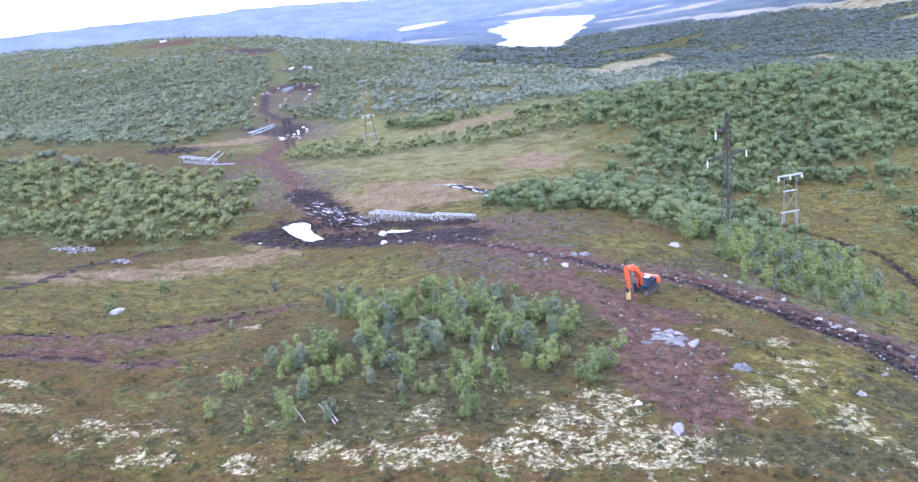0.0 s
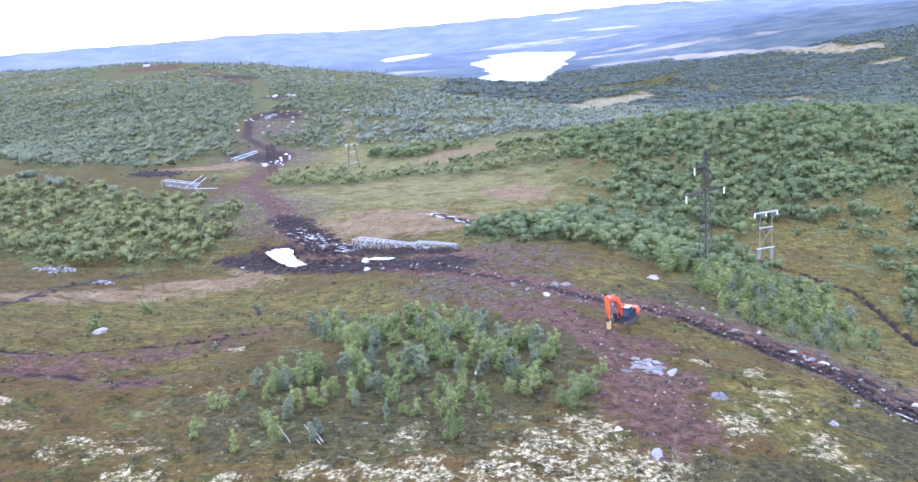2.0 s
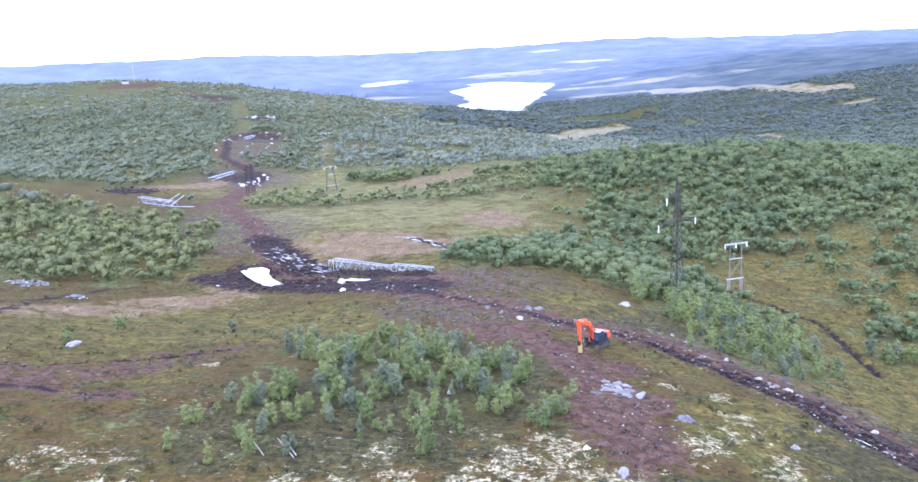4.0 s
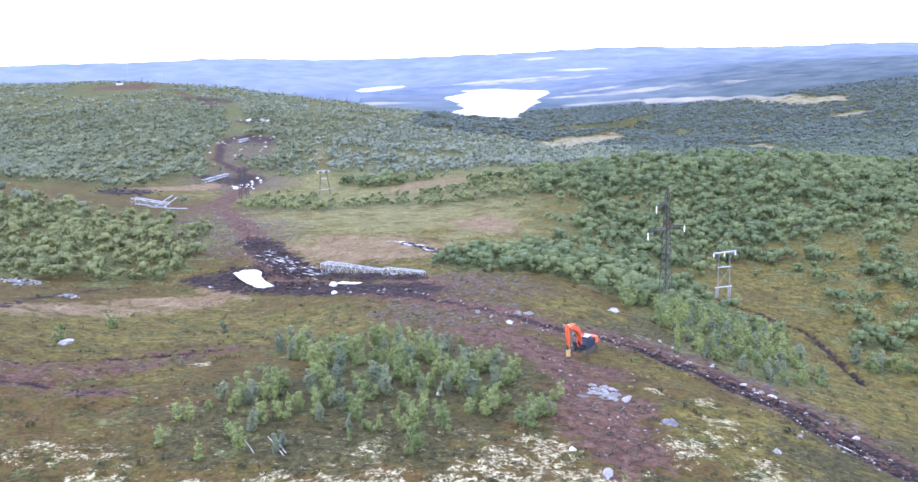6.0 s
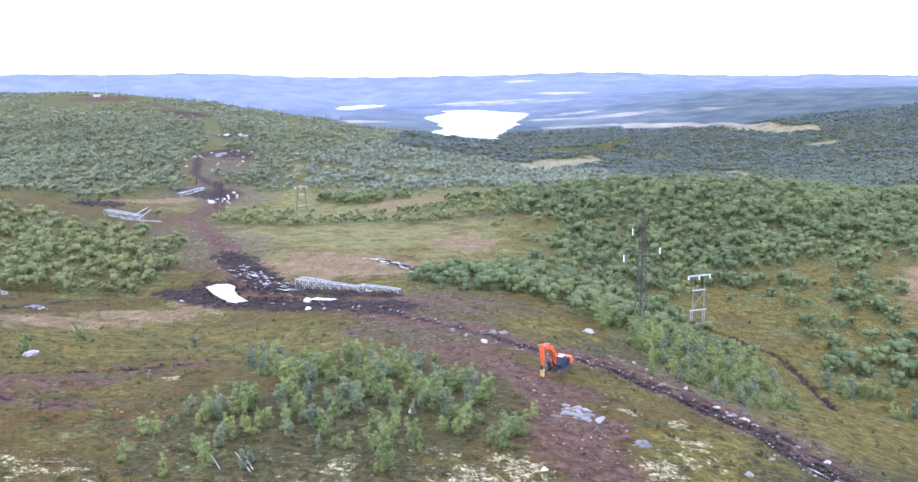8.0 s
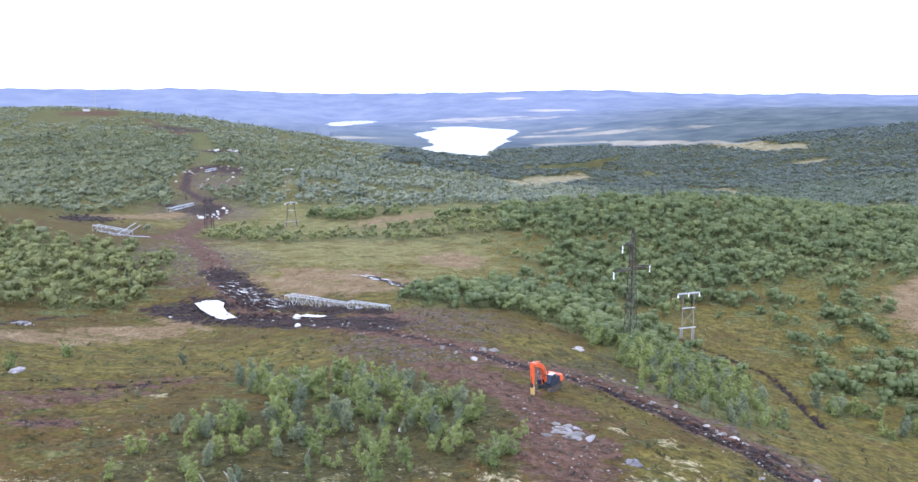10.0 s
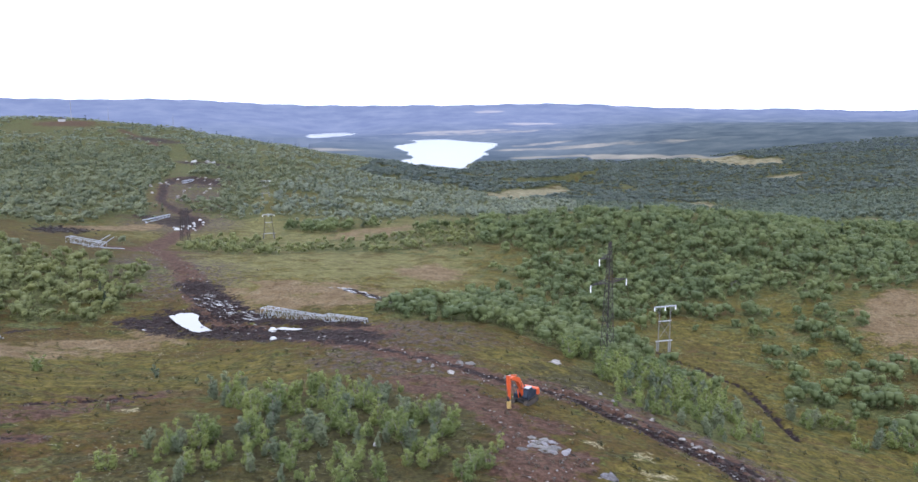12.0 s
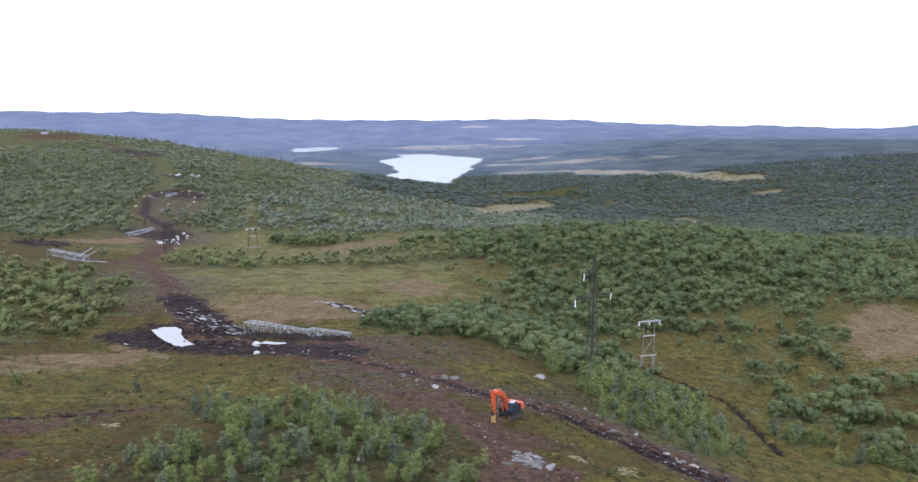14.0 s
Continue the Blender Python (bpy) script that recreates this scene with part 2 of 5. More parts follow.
LAKE_BIG = [(-53, 2638), (30, 2895), (-12, 3100), (125, 3209), (213, 2988), (303, 2839), (278, 2626), (221, 2377), (196, 2144), (161, 1953), (129, 1811), (114, 1672), (94, 1575), (74, 1545), (53, 1530), (38, 1570), (29, 1644), (12, 1726), (-14, 1817), (-23, 1870), (-14, 1938), (6, 2010), (8, 2105), (-6, 2263)]
LAKE_SMALL = [(-433, 3461), (-442, 3680), (-380, 3841), (-313, 3960), (-248, 3838), (-255, 3599), (-312, 3390), (-358, 3264), (-392, 3265)]


def inside(x, y, outline):
    """Metres from a closed outline, positive within it."""
    best, odd = np.full(x.shape, 1e9), np.zeros(x.shape, bool)
    for (ax, ay), (bx, by) in zip(outline, outline[1:] + outline[:1]):
        dx, dy = bx - ax, by - ay
        s = np.clip(((x - ax) * dx + (y - ay) * dy) / (dx * dx + dy * dy), 0, 1)
        best = np.minimum(best, np.hypot(x - ax - s * dx, y - ay - s * dy))
        if ay != by:
            odd ^= ((ay > y) != (by > y)) & (x < dx * (y - ay) / dy + ax)
    return np.where(odd, best, -best)


def blob(x, y, cx, cy, rx, ry, turn=0):
    """1 in the middle of an ellipse, 0.5 on its rim, falling away outside."""
    c, s = math.cos(radians(turn)), math.sin(radians(turn))
    u, v = (x - cx) * c + (y - cy) * s, (y - cy) * c - (x - cx) * s
    return np.clip(1.5 - np.sqrt((u / rx) ** 2 + (v / ry) ** 2), -0.5, 1)


def lane(x, y, points, width):
    """1 along the middle of a track, 0.5 on its edges."""
    best = np.full(x.shape, 1e9)
    for (ax, ay), (bx, by) in zip(points, points[1:]):
        dx, dy = bx - ax, by - ay
        s = np.clip(((x - ax) * dx + (y - ay) * dy) / (dx * dx + dy * dy), 0, 1)
        best = np.minimum(best, np.hypot(x - ax - s * dx, y - ay - s * dy))
    return np.clip(1.5 - best / (width / 2), -0.5, 1)


def most(*fields):
    return np.clip(np.maximum.reduce(fields), 0, 1)


WAVES = {}


def ripple(x, y, size, seed):
    """Smooth unevenness between about -1 and 1."""
    if seed not in WAVES:
        rng = np.random.RandomState(seed)
        WAVES[seed] = [(rng.uniform(0, 6.283), rng.uniform(0, 6.283), rng.uniform(0.6, 1.7)) for k in range(6)]
    total = 0
    for a, p, w in WAVES[seed]:
        w = 6.283 / size * w
        total = total + np.sin(x * w * math.cos(a) + y * w * math.sin(a) + p + 0.7 * np.sin(y * w * 0.6 + p))
    return total / 3.2


ROAD = [(-13, 180), (-1, 167), (8, 158), (15, 150), (20, 145), (26, 146), (32, 139.5), (38, 132), (43, 125), (48, 118), (50, 108), (52.5, 102), (58, 90), (64, 74)]
TRACK = [(-13, 181), (-22, 190), (-34, 200), (-47, 212), (-57, 232), (-65, 249), (-71, 267), (-86, 303), (-103, 340), (-116, 353)]
UPPER_TRACK = [(-110, 350), (-118, 390), (-126, 440), (-128, 477), (-132, 511), (-152, 540), (-176, 583), (-195, 660), (-203, 724), (-215, 800), (-235, 858), (-270, 980), (-320, 1091), (-353, 1116)]
FAR_RUT = [(27, 150), (34, 143), (40, 136.5), (45, 130), (50, 122.5), (53.5, 115), (55.5, 106), (60, 92), (66, 76)]
DITCH = [(68, 213), (73, 206), (78, 199), (83, 191), (82, 174), (79, 154)]
RUT_A = [(-90, 112), (-76, 115.5), (-67, 118.6), (-59, 126), (-51, 131), (-44, 137)]
RUT_B = [(-86, 104), (-71, 107), (-61, 107), (-50, 105.5)]
DARK_STRIP = [(-97, 142), (-98, 159), (-103, 181), (-101, 193), (-97, 202), (-90, 209)]


def ground_cover(x, y):
    """How much of each kind of cover lies at a place."""
    r = np.hypot(x, y)
    c = {}
    c["mud"] = most(
        lane(x, y, [(-72, 219), (-62, 212), (-48, 206), (-34, 199), (-22, 192), (-12, 186)], 13), lane(x, y, [(-44, 218), (-28, 210), (-14, 202)], 8) - 0.1, lane(x, y, [(-70, 264), (-62, 250), (-54, 234), (-44, 220)], 12), blob(x, y, -64, 224, 9, 9),
        lane(x, y, ROAD[6:], 4.6) - 0.12, lane(x, y, ROAD[4:7], 3) - 0.3, lane(x, y, FAR_RUT[2:], 2.6) - 0.14, lane(x, y, ROAD[:6], 3.0) - 0.28,
        lane(x, y, UPPER_TRACK[3:9], 8) - 0.3, lane(x, y, [(-208, 706), (-190, 740), (-160, 748)], 7) - 0.2, lane(x, y, [(-205, 690), (-178, 676), (-150, 690)], 9) - 0.2, blob(x, y, -180, 715, 30, 24, -35) - 0.3, lane(x, y, [(-150, 540), (-140, 556), (-128, 572)], 7) - 0.25,
        blob(x, y, -138, 500, 14, 26) - 0.12, blob(x, y, -160, 505, 10, 8) - 0.2, lane(x, y, DITCH, 2.0), lane(x, y, RUT_A, 1.7) - 0.30, lane(x, y, RUT_B, 1.6) - 0.34, lane(x, y, DARK_STRIP, 3) - 0.3,
        blob(x, y, -165, 392, 8, 22), blob(x, y, -210, 866, 34, 18) - 0.1, blob(x, y, -335, 1105, 50, 30) - 0.2, lane(x, y, [(-20, 256), (-8, 240), (-3, 232)], 4) - 0.05)
    c["soil"] = most(
        lane(x, y, ROAD[:6], 9), lane(x, y, TRACK, 9), lane(x, y, UPPER_TRACK[:6], 10), lane(x, y, [(5, 144), (11, 134), (15, 122), (16, 112)], 9) - 0.05, blob(x, y, 17, 103, 7, 13), blob(x, y, 18, 91, 5, 8), blob(x, y, 21, 121, 4, 5) - 0.12,
        lane(x, y, [(27, 147), (36, 139), (41, 132), (46, 126), (50, 119), (53, 111), (57, 100), (62, 84)], 13) - 0.22, blob(x, y, -15, 192, 10, 12), lane(x, y, [(-100, 108), (-78, 111), (-66, 113), (-56, 119), (-45, 137)], 14) - 0.42, lane(x, y, RUT_B, 6) - 0.28,
        blob(x, y, -505, 1240, 40, 36) - 0.1, lane(x, y, [(-400, 1170), (-353, 1116), (-300, 1020)], 13) - 0.15, blob(x, y, -182, 716, 38, 34, -35) - 0.42, lane(x, y, UPPER_TRACK[3:9], 10) - 0.3, blob(x, y, -470, 1290, 16, 10), blob(x, y, 4, 140, 12, 7, -50) - 0.15,
        blob(x, y, -110, 345, 26, 10) - 0.15)
    c["bog"] = most(
        blob(x, y, -34, 250, 23, 19, -12) + 0.12, blob(x, y, 8, 302, 11, 17) + 0.12, blob(x, y, 162, 250, 38, 13, 58) + 0.05, lane(x, y, [(-98, 166), (-84, 178), (-73, 190), (-64, 201)], 24) - 0.22, lane(x, y, [(-168, 410), (-158, 440), (-145, 474)], 16), 
        blob(x, y, -20, 470, 30, 40) - 0.2)
    c["mire"] = most(
        blob(x, y, 155, 1090, 190, 34, 69) - 0.05, blob(x, y, 208, 1190, 110, 26, 75), lane(x, y, [(246, 487), (300, 530), (353, 590)], 26) - 0.12, lane(x, y, [(320, 780), (352, 869), (351, 1065)], 36) - 0.2,
        lane(x, y, [(281, 1955), (450, 1985), (639, 1753), (688, 1565)], 130) - 0.22, lane(x, y, [(330, 2330), (592, 2340), (840, 2180)], 210) - 0.25, blob(x, y, 624, 1324, 46, 34) - 0.1, blob(x, y, 400, 2550, 90, 160, -70) - 0.35,
        blob(x, y, -330, 2300, 300, 130) - 0.3, blob(x, y, 330, 3350, 420, 120) - 0.3)
    c["lichen"] = most(
        blob(x, y, 27, 114.4, 3.2, 1.1), blob(x, y, 34, 112, 2.0, 3.6, -25), blob(x, y, 34, 104.5, 3.2, 1.3), blob(x, y, 32.5, 98, 3.8, 4.4) - np.clip(blob(x, y, 32.8, 98, 1.5, 2.0), 0, 1) * 0.8, blob(x, y, 26, 91, 3.2, 5.0, -25), blob(x, y, 33.3, 86.6, 2.4, 5.0, -30), blob(x, y, 36, 80, 2.5, 3),
        blob(x, y, 8, 87.5, 5, 6.5) - 0.05, blob(x, y, 12, 79, 11, 5.5), blob(x, y, 0, 79, 6.5, 5.5), blob(x, y, -12, 79, 9, 4) - 0.1, blob(x, y, -13, 86, 7, 5) - 0.22, blob(x, y, -1, 92.5, 2.6, 2.2), blob(x, y, 3, 85, 3.5, 3.2), blob(x, y, -22, 80, 3, 2.4) - 0.05,
        blob(x, y, -65, 97, 3.4, 1.4) - 0.08, blob(x, y, -60, 90, 4.4, 1.5), blob(x, y, -47, 85, 10, 5) - 0.32, blob(x, y, -41, 80, 6, 3.6) - 0.25, blob(x, y, -44, 124.4, 2.8, 1.5), blob(x, y, -30, 77.7, 3.2, 2.2) - 0.1, blob(x, y, -74, 90, 14, 12) - 0.38,
        blob(x, y, 34, 152, 2.0, 5.0, 35) - 0.2, blob(x, y, 14.5, 121, 2.4, 1.2) - 0.2)
    c["mud"] = c["mud"] + 0.20 * ripple(x, y, 6, 91) * np.clip(c["mud"] * 4, 0, 1)
    c["soil"] = c["soil"] + 0.20 * ripple(x, y, 10, 92) * np.clip(c["soil"] * 4, 0, 1)
    c["grass"] = most(blob(x, y, 80, 190, 60, 90), blob(x, y, -20, 280, 90, 70), blob(x, y, -60, 160, 40, 36), blob(x, y, 35, 100, 11, 18, -12), blob(x, y, 40, 330, 80, 40), blob(x, y, -60, 440, 70, 60), blob(x, y, 150, 240, 70, 70), np.clip((r - 380) / 80, 0, 0.9) * np.clip((1250 - r) / 300, 0, 1)) * 0.8
    c["lush"] = most(blob(x, y, -28, 325, 70, 70) - 0.12, blob(x, y, -50, 430, 80, 66), blob(x, y, -20, 540, 90, 70) - 0.12, blob(x, y, -92, 520, 44, 46, 10), blob(x, y, -55, 470, 50, 26), blob(x, y, -120, 640, 14, 70, 10) - 0.1, blob(x, y, 5, 420, 46, 22) - 0.2, blob(x, y, -30, 345, 50, 16) - 0.3, blob(x, y, -225, 905, 60, 40) - 0.15)
    c["shrub"] = 0.85 * most(blob(x, y, 64, 98, 12, 18), blob(x, y, 26, 79, 8, 5), blob(x, y, 46, 90, 9, 16, -10), blob(x, y, -14, 104, 26, 20), blob(x, y, -22, 90, 18, 8), blob(x, y, -2, 120, 18, 18), blob(x, y, 38, 77, 12, 5), blob(x, y, 34, 160, 10, 16, -35) - 0.1)
    c["brush"] = 0.62 * most(blob(x, y, -180, 716, 46, 40, -35) + 0.5, blob(x, y, -158, 610, 26, 76, 15) + 0.35, blob(x, y, -140, 505, 26, 44) + 0.4, blob(x, y, -215, 880, 44, 28) + 0.2, blob(x, y, -88, 285, 34, 50, 20) - 0.12, blob(x, y, -4, 162, 26, 18, -45) - 0.22, lane(x, y, [(27, 151), (41, 139), (48, 130), (53, 120), (57, 108), (64, 88)], 14) + 0.1, blob(x, y, 0, 190, 24, 22) - 0.2, blob(x, y, 40, 150, 14, 10) - 0.1)
    return c


def gaps(x, y, size, seed):
    return ripple(x, y, size, seed) + 0.6 * ripple(x, y, size * 0.4, seed + 1)


def woods(x, y):
    """How thickly trees stand at a place."""
    r = np.hypot(x, y)
    scrub = most(blob(x, y, -13, 124, 17, 14), blob(x, y, -1, 114, 11, 12), blob(x, y, -18, 108, 13, 12)) * (0.64 + 0.30 * gaps(x, y, 11, 2))
    scrub = np.maximum(scrub, most(blob(x, y, -20, 97, 26, 18), blob(x, y, -2, 104, 16, 12), blob(x, y, 9, 99, 5, 7), blob(x, y, -26, 132, 14, 16)) * (0.42 + 0.22 * gaps(x, y, 9, 4)))
    thicket = most(lane(x, y, [(4, 222), (22, 226), (36, 214), (46, 201), (54, 186), (58, 170), (54, 152)], 30), blob(x, y, 30, 234, 24, 20, -30), blob(x, y, 54, 208, 16, 20, -30)) * (0.95 + 0.18 * gaps(x, y, 22, 6))
    thicket = np.maximum(thicket, most(blob(x, y, 66, 276, 30, 40, -20), blob(x, y, 95, 290, 34, 18, 10)) * (0.68 + 0.3 * gaps(x, y, 18, 8)))
    left = most(blob(x, y, -133, 258, 50, 44, 40), blob(x, y, -112, 224, 30, 16, -5), blob(x, y, -190, 280, 60, 50), blob(x, y, -98, 246, 16, 30, 20) - 0.1) * (0.80 + 0.26 * gaps(x, y, 17, 12))
    right_hill = most(blob(x, y, 130, 368, 122, 62, -8), blob(x, y, 62, 400, 62, 56), blob(x, y, 200, 380, 64, 58), blob(x, y, 118, 312, 76, 36, -3) + 0.1, blob(x, y, 170, 318, 46, 34) + 0.1) * (0.86 + 0.22 * gaps(x, y, 48, 11))
    strips = most(blob(x, y, -97, 428, 24, 16) + 0.1, blob(x, y, -118, 570, 16, 44) + 0.1, blob(x, y, -113, 411, 9, 8) + 0.3, blob(x, y, -75, 395, 26, 22), blob(x, y, -40, 388, 24, 14), blob(x, y, -10, 375, 26, 16), blob(x, y, 10, 440, 60, 40), blob(x, y, -45, 510, 40, 40), blob(x, y, -138, 700, 22, 110, 10) + 0.1, blob(x, y, -86, 372, 44, 22)) * (0.70 + 0.34 * gaps(x, y, 20, 14))
    scattered = most(blob(x, y, 106, 256, 18, 26, -20), blob(x, y, 132, 243, 15, 24, -20) + 0.2, blob(x, y, 112, 176, 26, 28, -35) + 0.22, blob(x, y, 138, 192, 22, 22) + 0.15, blob(x, y, 110, 214, 20, 12)) * (0.46 + 0.30 * gaps(x, y, 16, 16))
    hillside = np.clip((-128 - x) / 50, 0, 1) * np.clip((y - 352 - 0.35 * np.clip(x + 230, 0, 90) + 16 * gaps(x, y, 45, 81)) / 26, 0, 1) * (0.64 + 0.40 * gaps(x, y, 52, 3))
    ridge = np.clip((r - 500) / 60, 0, 1) * np.where(x > 60 + 0.1 * y, 0.86 + 0.16 * gaps(x, y, 380, 9) + 0.12 * gaps(x, y, 90, 19), 0.70 + 0.28 * gaps(x, y, 110, 5))
    ridge = np.where(r > 1700, 0.1 + np.maximum(ridge, 0.5), ridge)
    t = np.maximum.reduce([scrub, thicket, left, right_hill, strips, scattered, hillside, ridge])
    c = ground_cover(x, y)
    clear = np.maximum.reduce([c["mud"], c["soil"], c["bog"], c["mire"], blob(x, y, 70, 210, 7, 10), lane(x, y, DITCH, 7), (lane(x, y, UPPER_TRACK, 20) + 0.25 * gaps(x, y, 40, 17)) * np.clip((y - 300) / 60, 0, 1), blob(x, y, -168, 650, 20, 66, 12), blob(x, y, -503, 1225, 62, 85) + 0.2, lane(x, y, [(-78, 450), (-112, 638), (-160, 900), (-230, 1300)], 11) + 0.6 * gaps(x, y, 26, 18) - 0.16])
    big = inside(x, y, LAKE_BIG)
    return np.where((clear > 0.52) | (big > -12) | ((big > -45) & (y < 1640) & (x > 20)) | (inside(x, y, LAKE_SMALL) > -60), 0, np.clip(t, 0, 1))


def lie(x, y):
    """Height of the bare land."""
    z = np.full(x.shape, LEVEL)
    for hx, hy, reach, height in SWELLS:
        z = z + height * np.exp(-((x - hx) ** 2 + (y - hy) ** 2) / (2 * reach * reach))
    return z


def ground_z(x, y):
    """Height of the ground with its hummocks, ruts and lake beds."""
    x, y = np.asarray(x, float), np.asarray(y, float)
    r = np.hypot(x, y)
    z = lie(x, y)
    z = z + 0.12 * ripple(x, y, 4.0, 21) + 0.22 * ripple(x, y, 11, 22) + np.clip((r - 350) / 900, 0, 1) * 3.0 * ripple(x, y, 150, 23)
    for road, half, deep in ((ROAD[5:], 1.1, 0.45), (RUT_A, 0.9, 0.22), (RUT_B, 0.9, 0.2), (TRACK[2:7], 1.1, 0.3)):
        for side in (-1, 1):
            way = [(px + side * half, py + side * half * 0.8) for px, py in road]
            z = z - deep * np.clip(lane(x, y, way, 1.3), 0, 1)
    z = z - 0.9 * np.clip(lane(x, y, DITCH, 1.6), 0, 1)
    z = z + 0.55 * np.clip(lane(x, y, [(29, 146), (36, 138.5), (42, 131), (47, 124), (52, 117)], 2.4), 0, 1) * (0.6 + 0.5 * ripple(x, y, 2.4, 31))
    z = z + 0.5 * np.clip(blob(x, y, -52, 216, 20, 12, -30), 0, 1) * (ripple(x, y, 3.0, 33) - 0.3)
    for px, py, deep, reach in PUDDLES_DUG:
        z = z - deep * np.exp(-((x - px) ** 2 + (y - py) ** 2) / (2 * reach * reach))
    for outline, level in ((LAKE_BIG, -75.0), (LAKE_SMALL, -72.0)):
        d = inside(x, y, outline) + 8 * ripple(x, y, 90, 41)
        shore = level + 0.6 - 0.03 * d
        bank = 0.16 if level < -73 else 0.03
        z = np.where(d > 0, level - 2.5, np.where(d > -260, np.maximum(np.minimum(z, level + 0.8 - bank * d), shore), z))
    return z


PUDDLES_DUG = [(-61, 222.5, 0.75, 4.8), (-55, 213, 0.55, 3.6), (-28, 203, 0.45, 3)]


def sheet(name, xs, ys, zs, rows, columns, material, closed=False):
    """A regular sheet of quads as one smooth mesh."""
    me = bpy.data.meshes.new(name)
    idx = np.arange(rows * columns).reshape(rows, columns)
    q = np.stack([idx[:-1, :-1], idx[:-1, 1:], idx[1:, 1:], idx[1:, :-1]], -1).reshape(-1, 4)
    if closed:
        q = np.concatenate([q, np.stack([idx[:-1, -1], idx[:-1, 0], idx[1:, 0], idx[1:, -1]], -1)])
    quads_into(me, np.stack([xs, ys, zs], -1).reshape(-1, 3), q)
    me.polygons.foreach_set("use_smooth", np.ones(len(q), bool))
    me.materials.append(material)
    return me


def quads_into(me, verts, quads):
    me.vertices.add(len(verts))
    me.vertices.foreach_set("co", np.asarray(verts, np.float32).ravel())
    me.loops.add(quads.size)
    me.loops.foreach_set("vertex_index", quads.astype(np.int32).ravel())
    me.polygons.add(len(quads))
    me.polygons.foreach_set("loop_start", np.arange(0, quads.size, 4, dtype=np.int32))
    me.update(calc_edges=True)


def field(me, name, values):
    me.attributes.new(name, "FLOAT", "POINT").data.foreach_set("value", np.asarray(values, np.float32).ravel())


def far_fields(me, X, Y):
    """How much haze to paint on far land, and where it opens into mires and fields."""
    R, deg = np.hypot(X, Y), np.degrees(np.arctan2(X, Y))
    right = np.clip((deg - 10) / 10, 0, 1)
    field(me, "haze_glow", (0.34 + 0.66 * np.clip((R - 1850) / 2200, 0, 1)) * (1 - 0.48 * right * np.clip((4700 - R) / 1000, 0, 1)))
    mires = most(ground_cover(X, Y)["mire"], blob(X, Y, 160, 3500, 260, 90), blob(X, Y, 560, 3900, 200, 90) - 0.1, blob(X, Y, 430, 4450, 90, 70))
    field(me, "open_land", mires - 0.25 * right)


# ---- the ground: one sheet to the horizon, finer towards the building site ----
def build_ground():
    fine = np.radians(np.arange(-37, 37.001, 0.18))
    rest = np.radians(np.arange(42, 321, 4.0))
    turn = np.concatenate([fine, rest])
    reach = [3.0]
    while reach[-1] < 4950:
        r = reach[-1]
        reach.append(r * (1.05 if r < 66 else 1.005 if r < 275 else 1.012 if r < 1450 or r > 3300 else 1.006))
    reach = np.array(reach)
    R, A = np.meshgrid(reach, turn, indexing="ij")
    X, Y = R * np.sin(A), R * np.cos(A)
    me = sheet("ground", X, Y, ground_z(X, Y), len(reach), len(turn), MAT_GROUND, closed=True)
    c = ground_cover(X, Y)
    for key, values in c.items():
        field(me, key, values)
    under = 0.72 * np.clip((R - 470 - 140 * (X < -60)) / 120, 0, 1) * (np.maximum.reduce([c["bog"], c["mire"], c["soil"], c["mud"]]) < 0.4)
    field(me, "wood", np.maximum(woods(X, Y), under))
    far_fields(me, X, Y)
    # Faces past 1850 m glow blue: haze painted into the emission.
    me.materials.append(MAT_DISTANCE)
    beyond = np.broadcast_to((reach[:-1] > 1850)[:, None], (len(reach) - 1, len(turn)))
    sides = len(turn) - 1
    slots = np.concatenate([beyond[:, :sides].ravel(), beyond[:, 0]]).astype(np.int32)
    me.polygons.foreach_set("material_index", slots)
    me.flip_normals()
    return tagged(new("ground", me), "rolling heath with moss, lichen, bare peat and bog", "ground", kind="structure")


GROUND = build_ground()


def build_water(name, outline, level, spread, label, material):
    cx, cy = sum(p[0] for p in outline) / len(outline), sum(p[1] for p in outline) / len(outline)
    bm = bmesh.new()
    ring = [bm.verts.new((cx + (x - cx) * spread, cy + (y - cy) * spread, level)) for x, y in outline]
    face = bm.faces.new(ring)
    bm.normal_update()
    if face.normal.z < 0:
        face.normal_flip()
    bmesh.ops.triangulate(bm, faces=bm.faces[:])
    me = bpy.data.meshes.new(name)
    bm.to_mesh(me)
    bm.free()
    me.materials.append(material)
    return tagged(new(name, me), label, "lake", kind="structure")


build_water("lake_water", LAKE_BIG, -75.0, 1.12, "large pale lake that mirrors the white sky", MAT_WATER)
build_water("pond_water", LAKE_SMALL, -72.0, 1.12, "long narrow lake far off among woods", MAT_WATER)


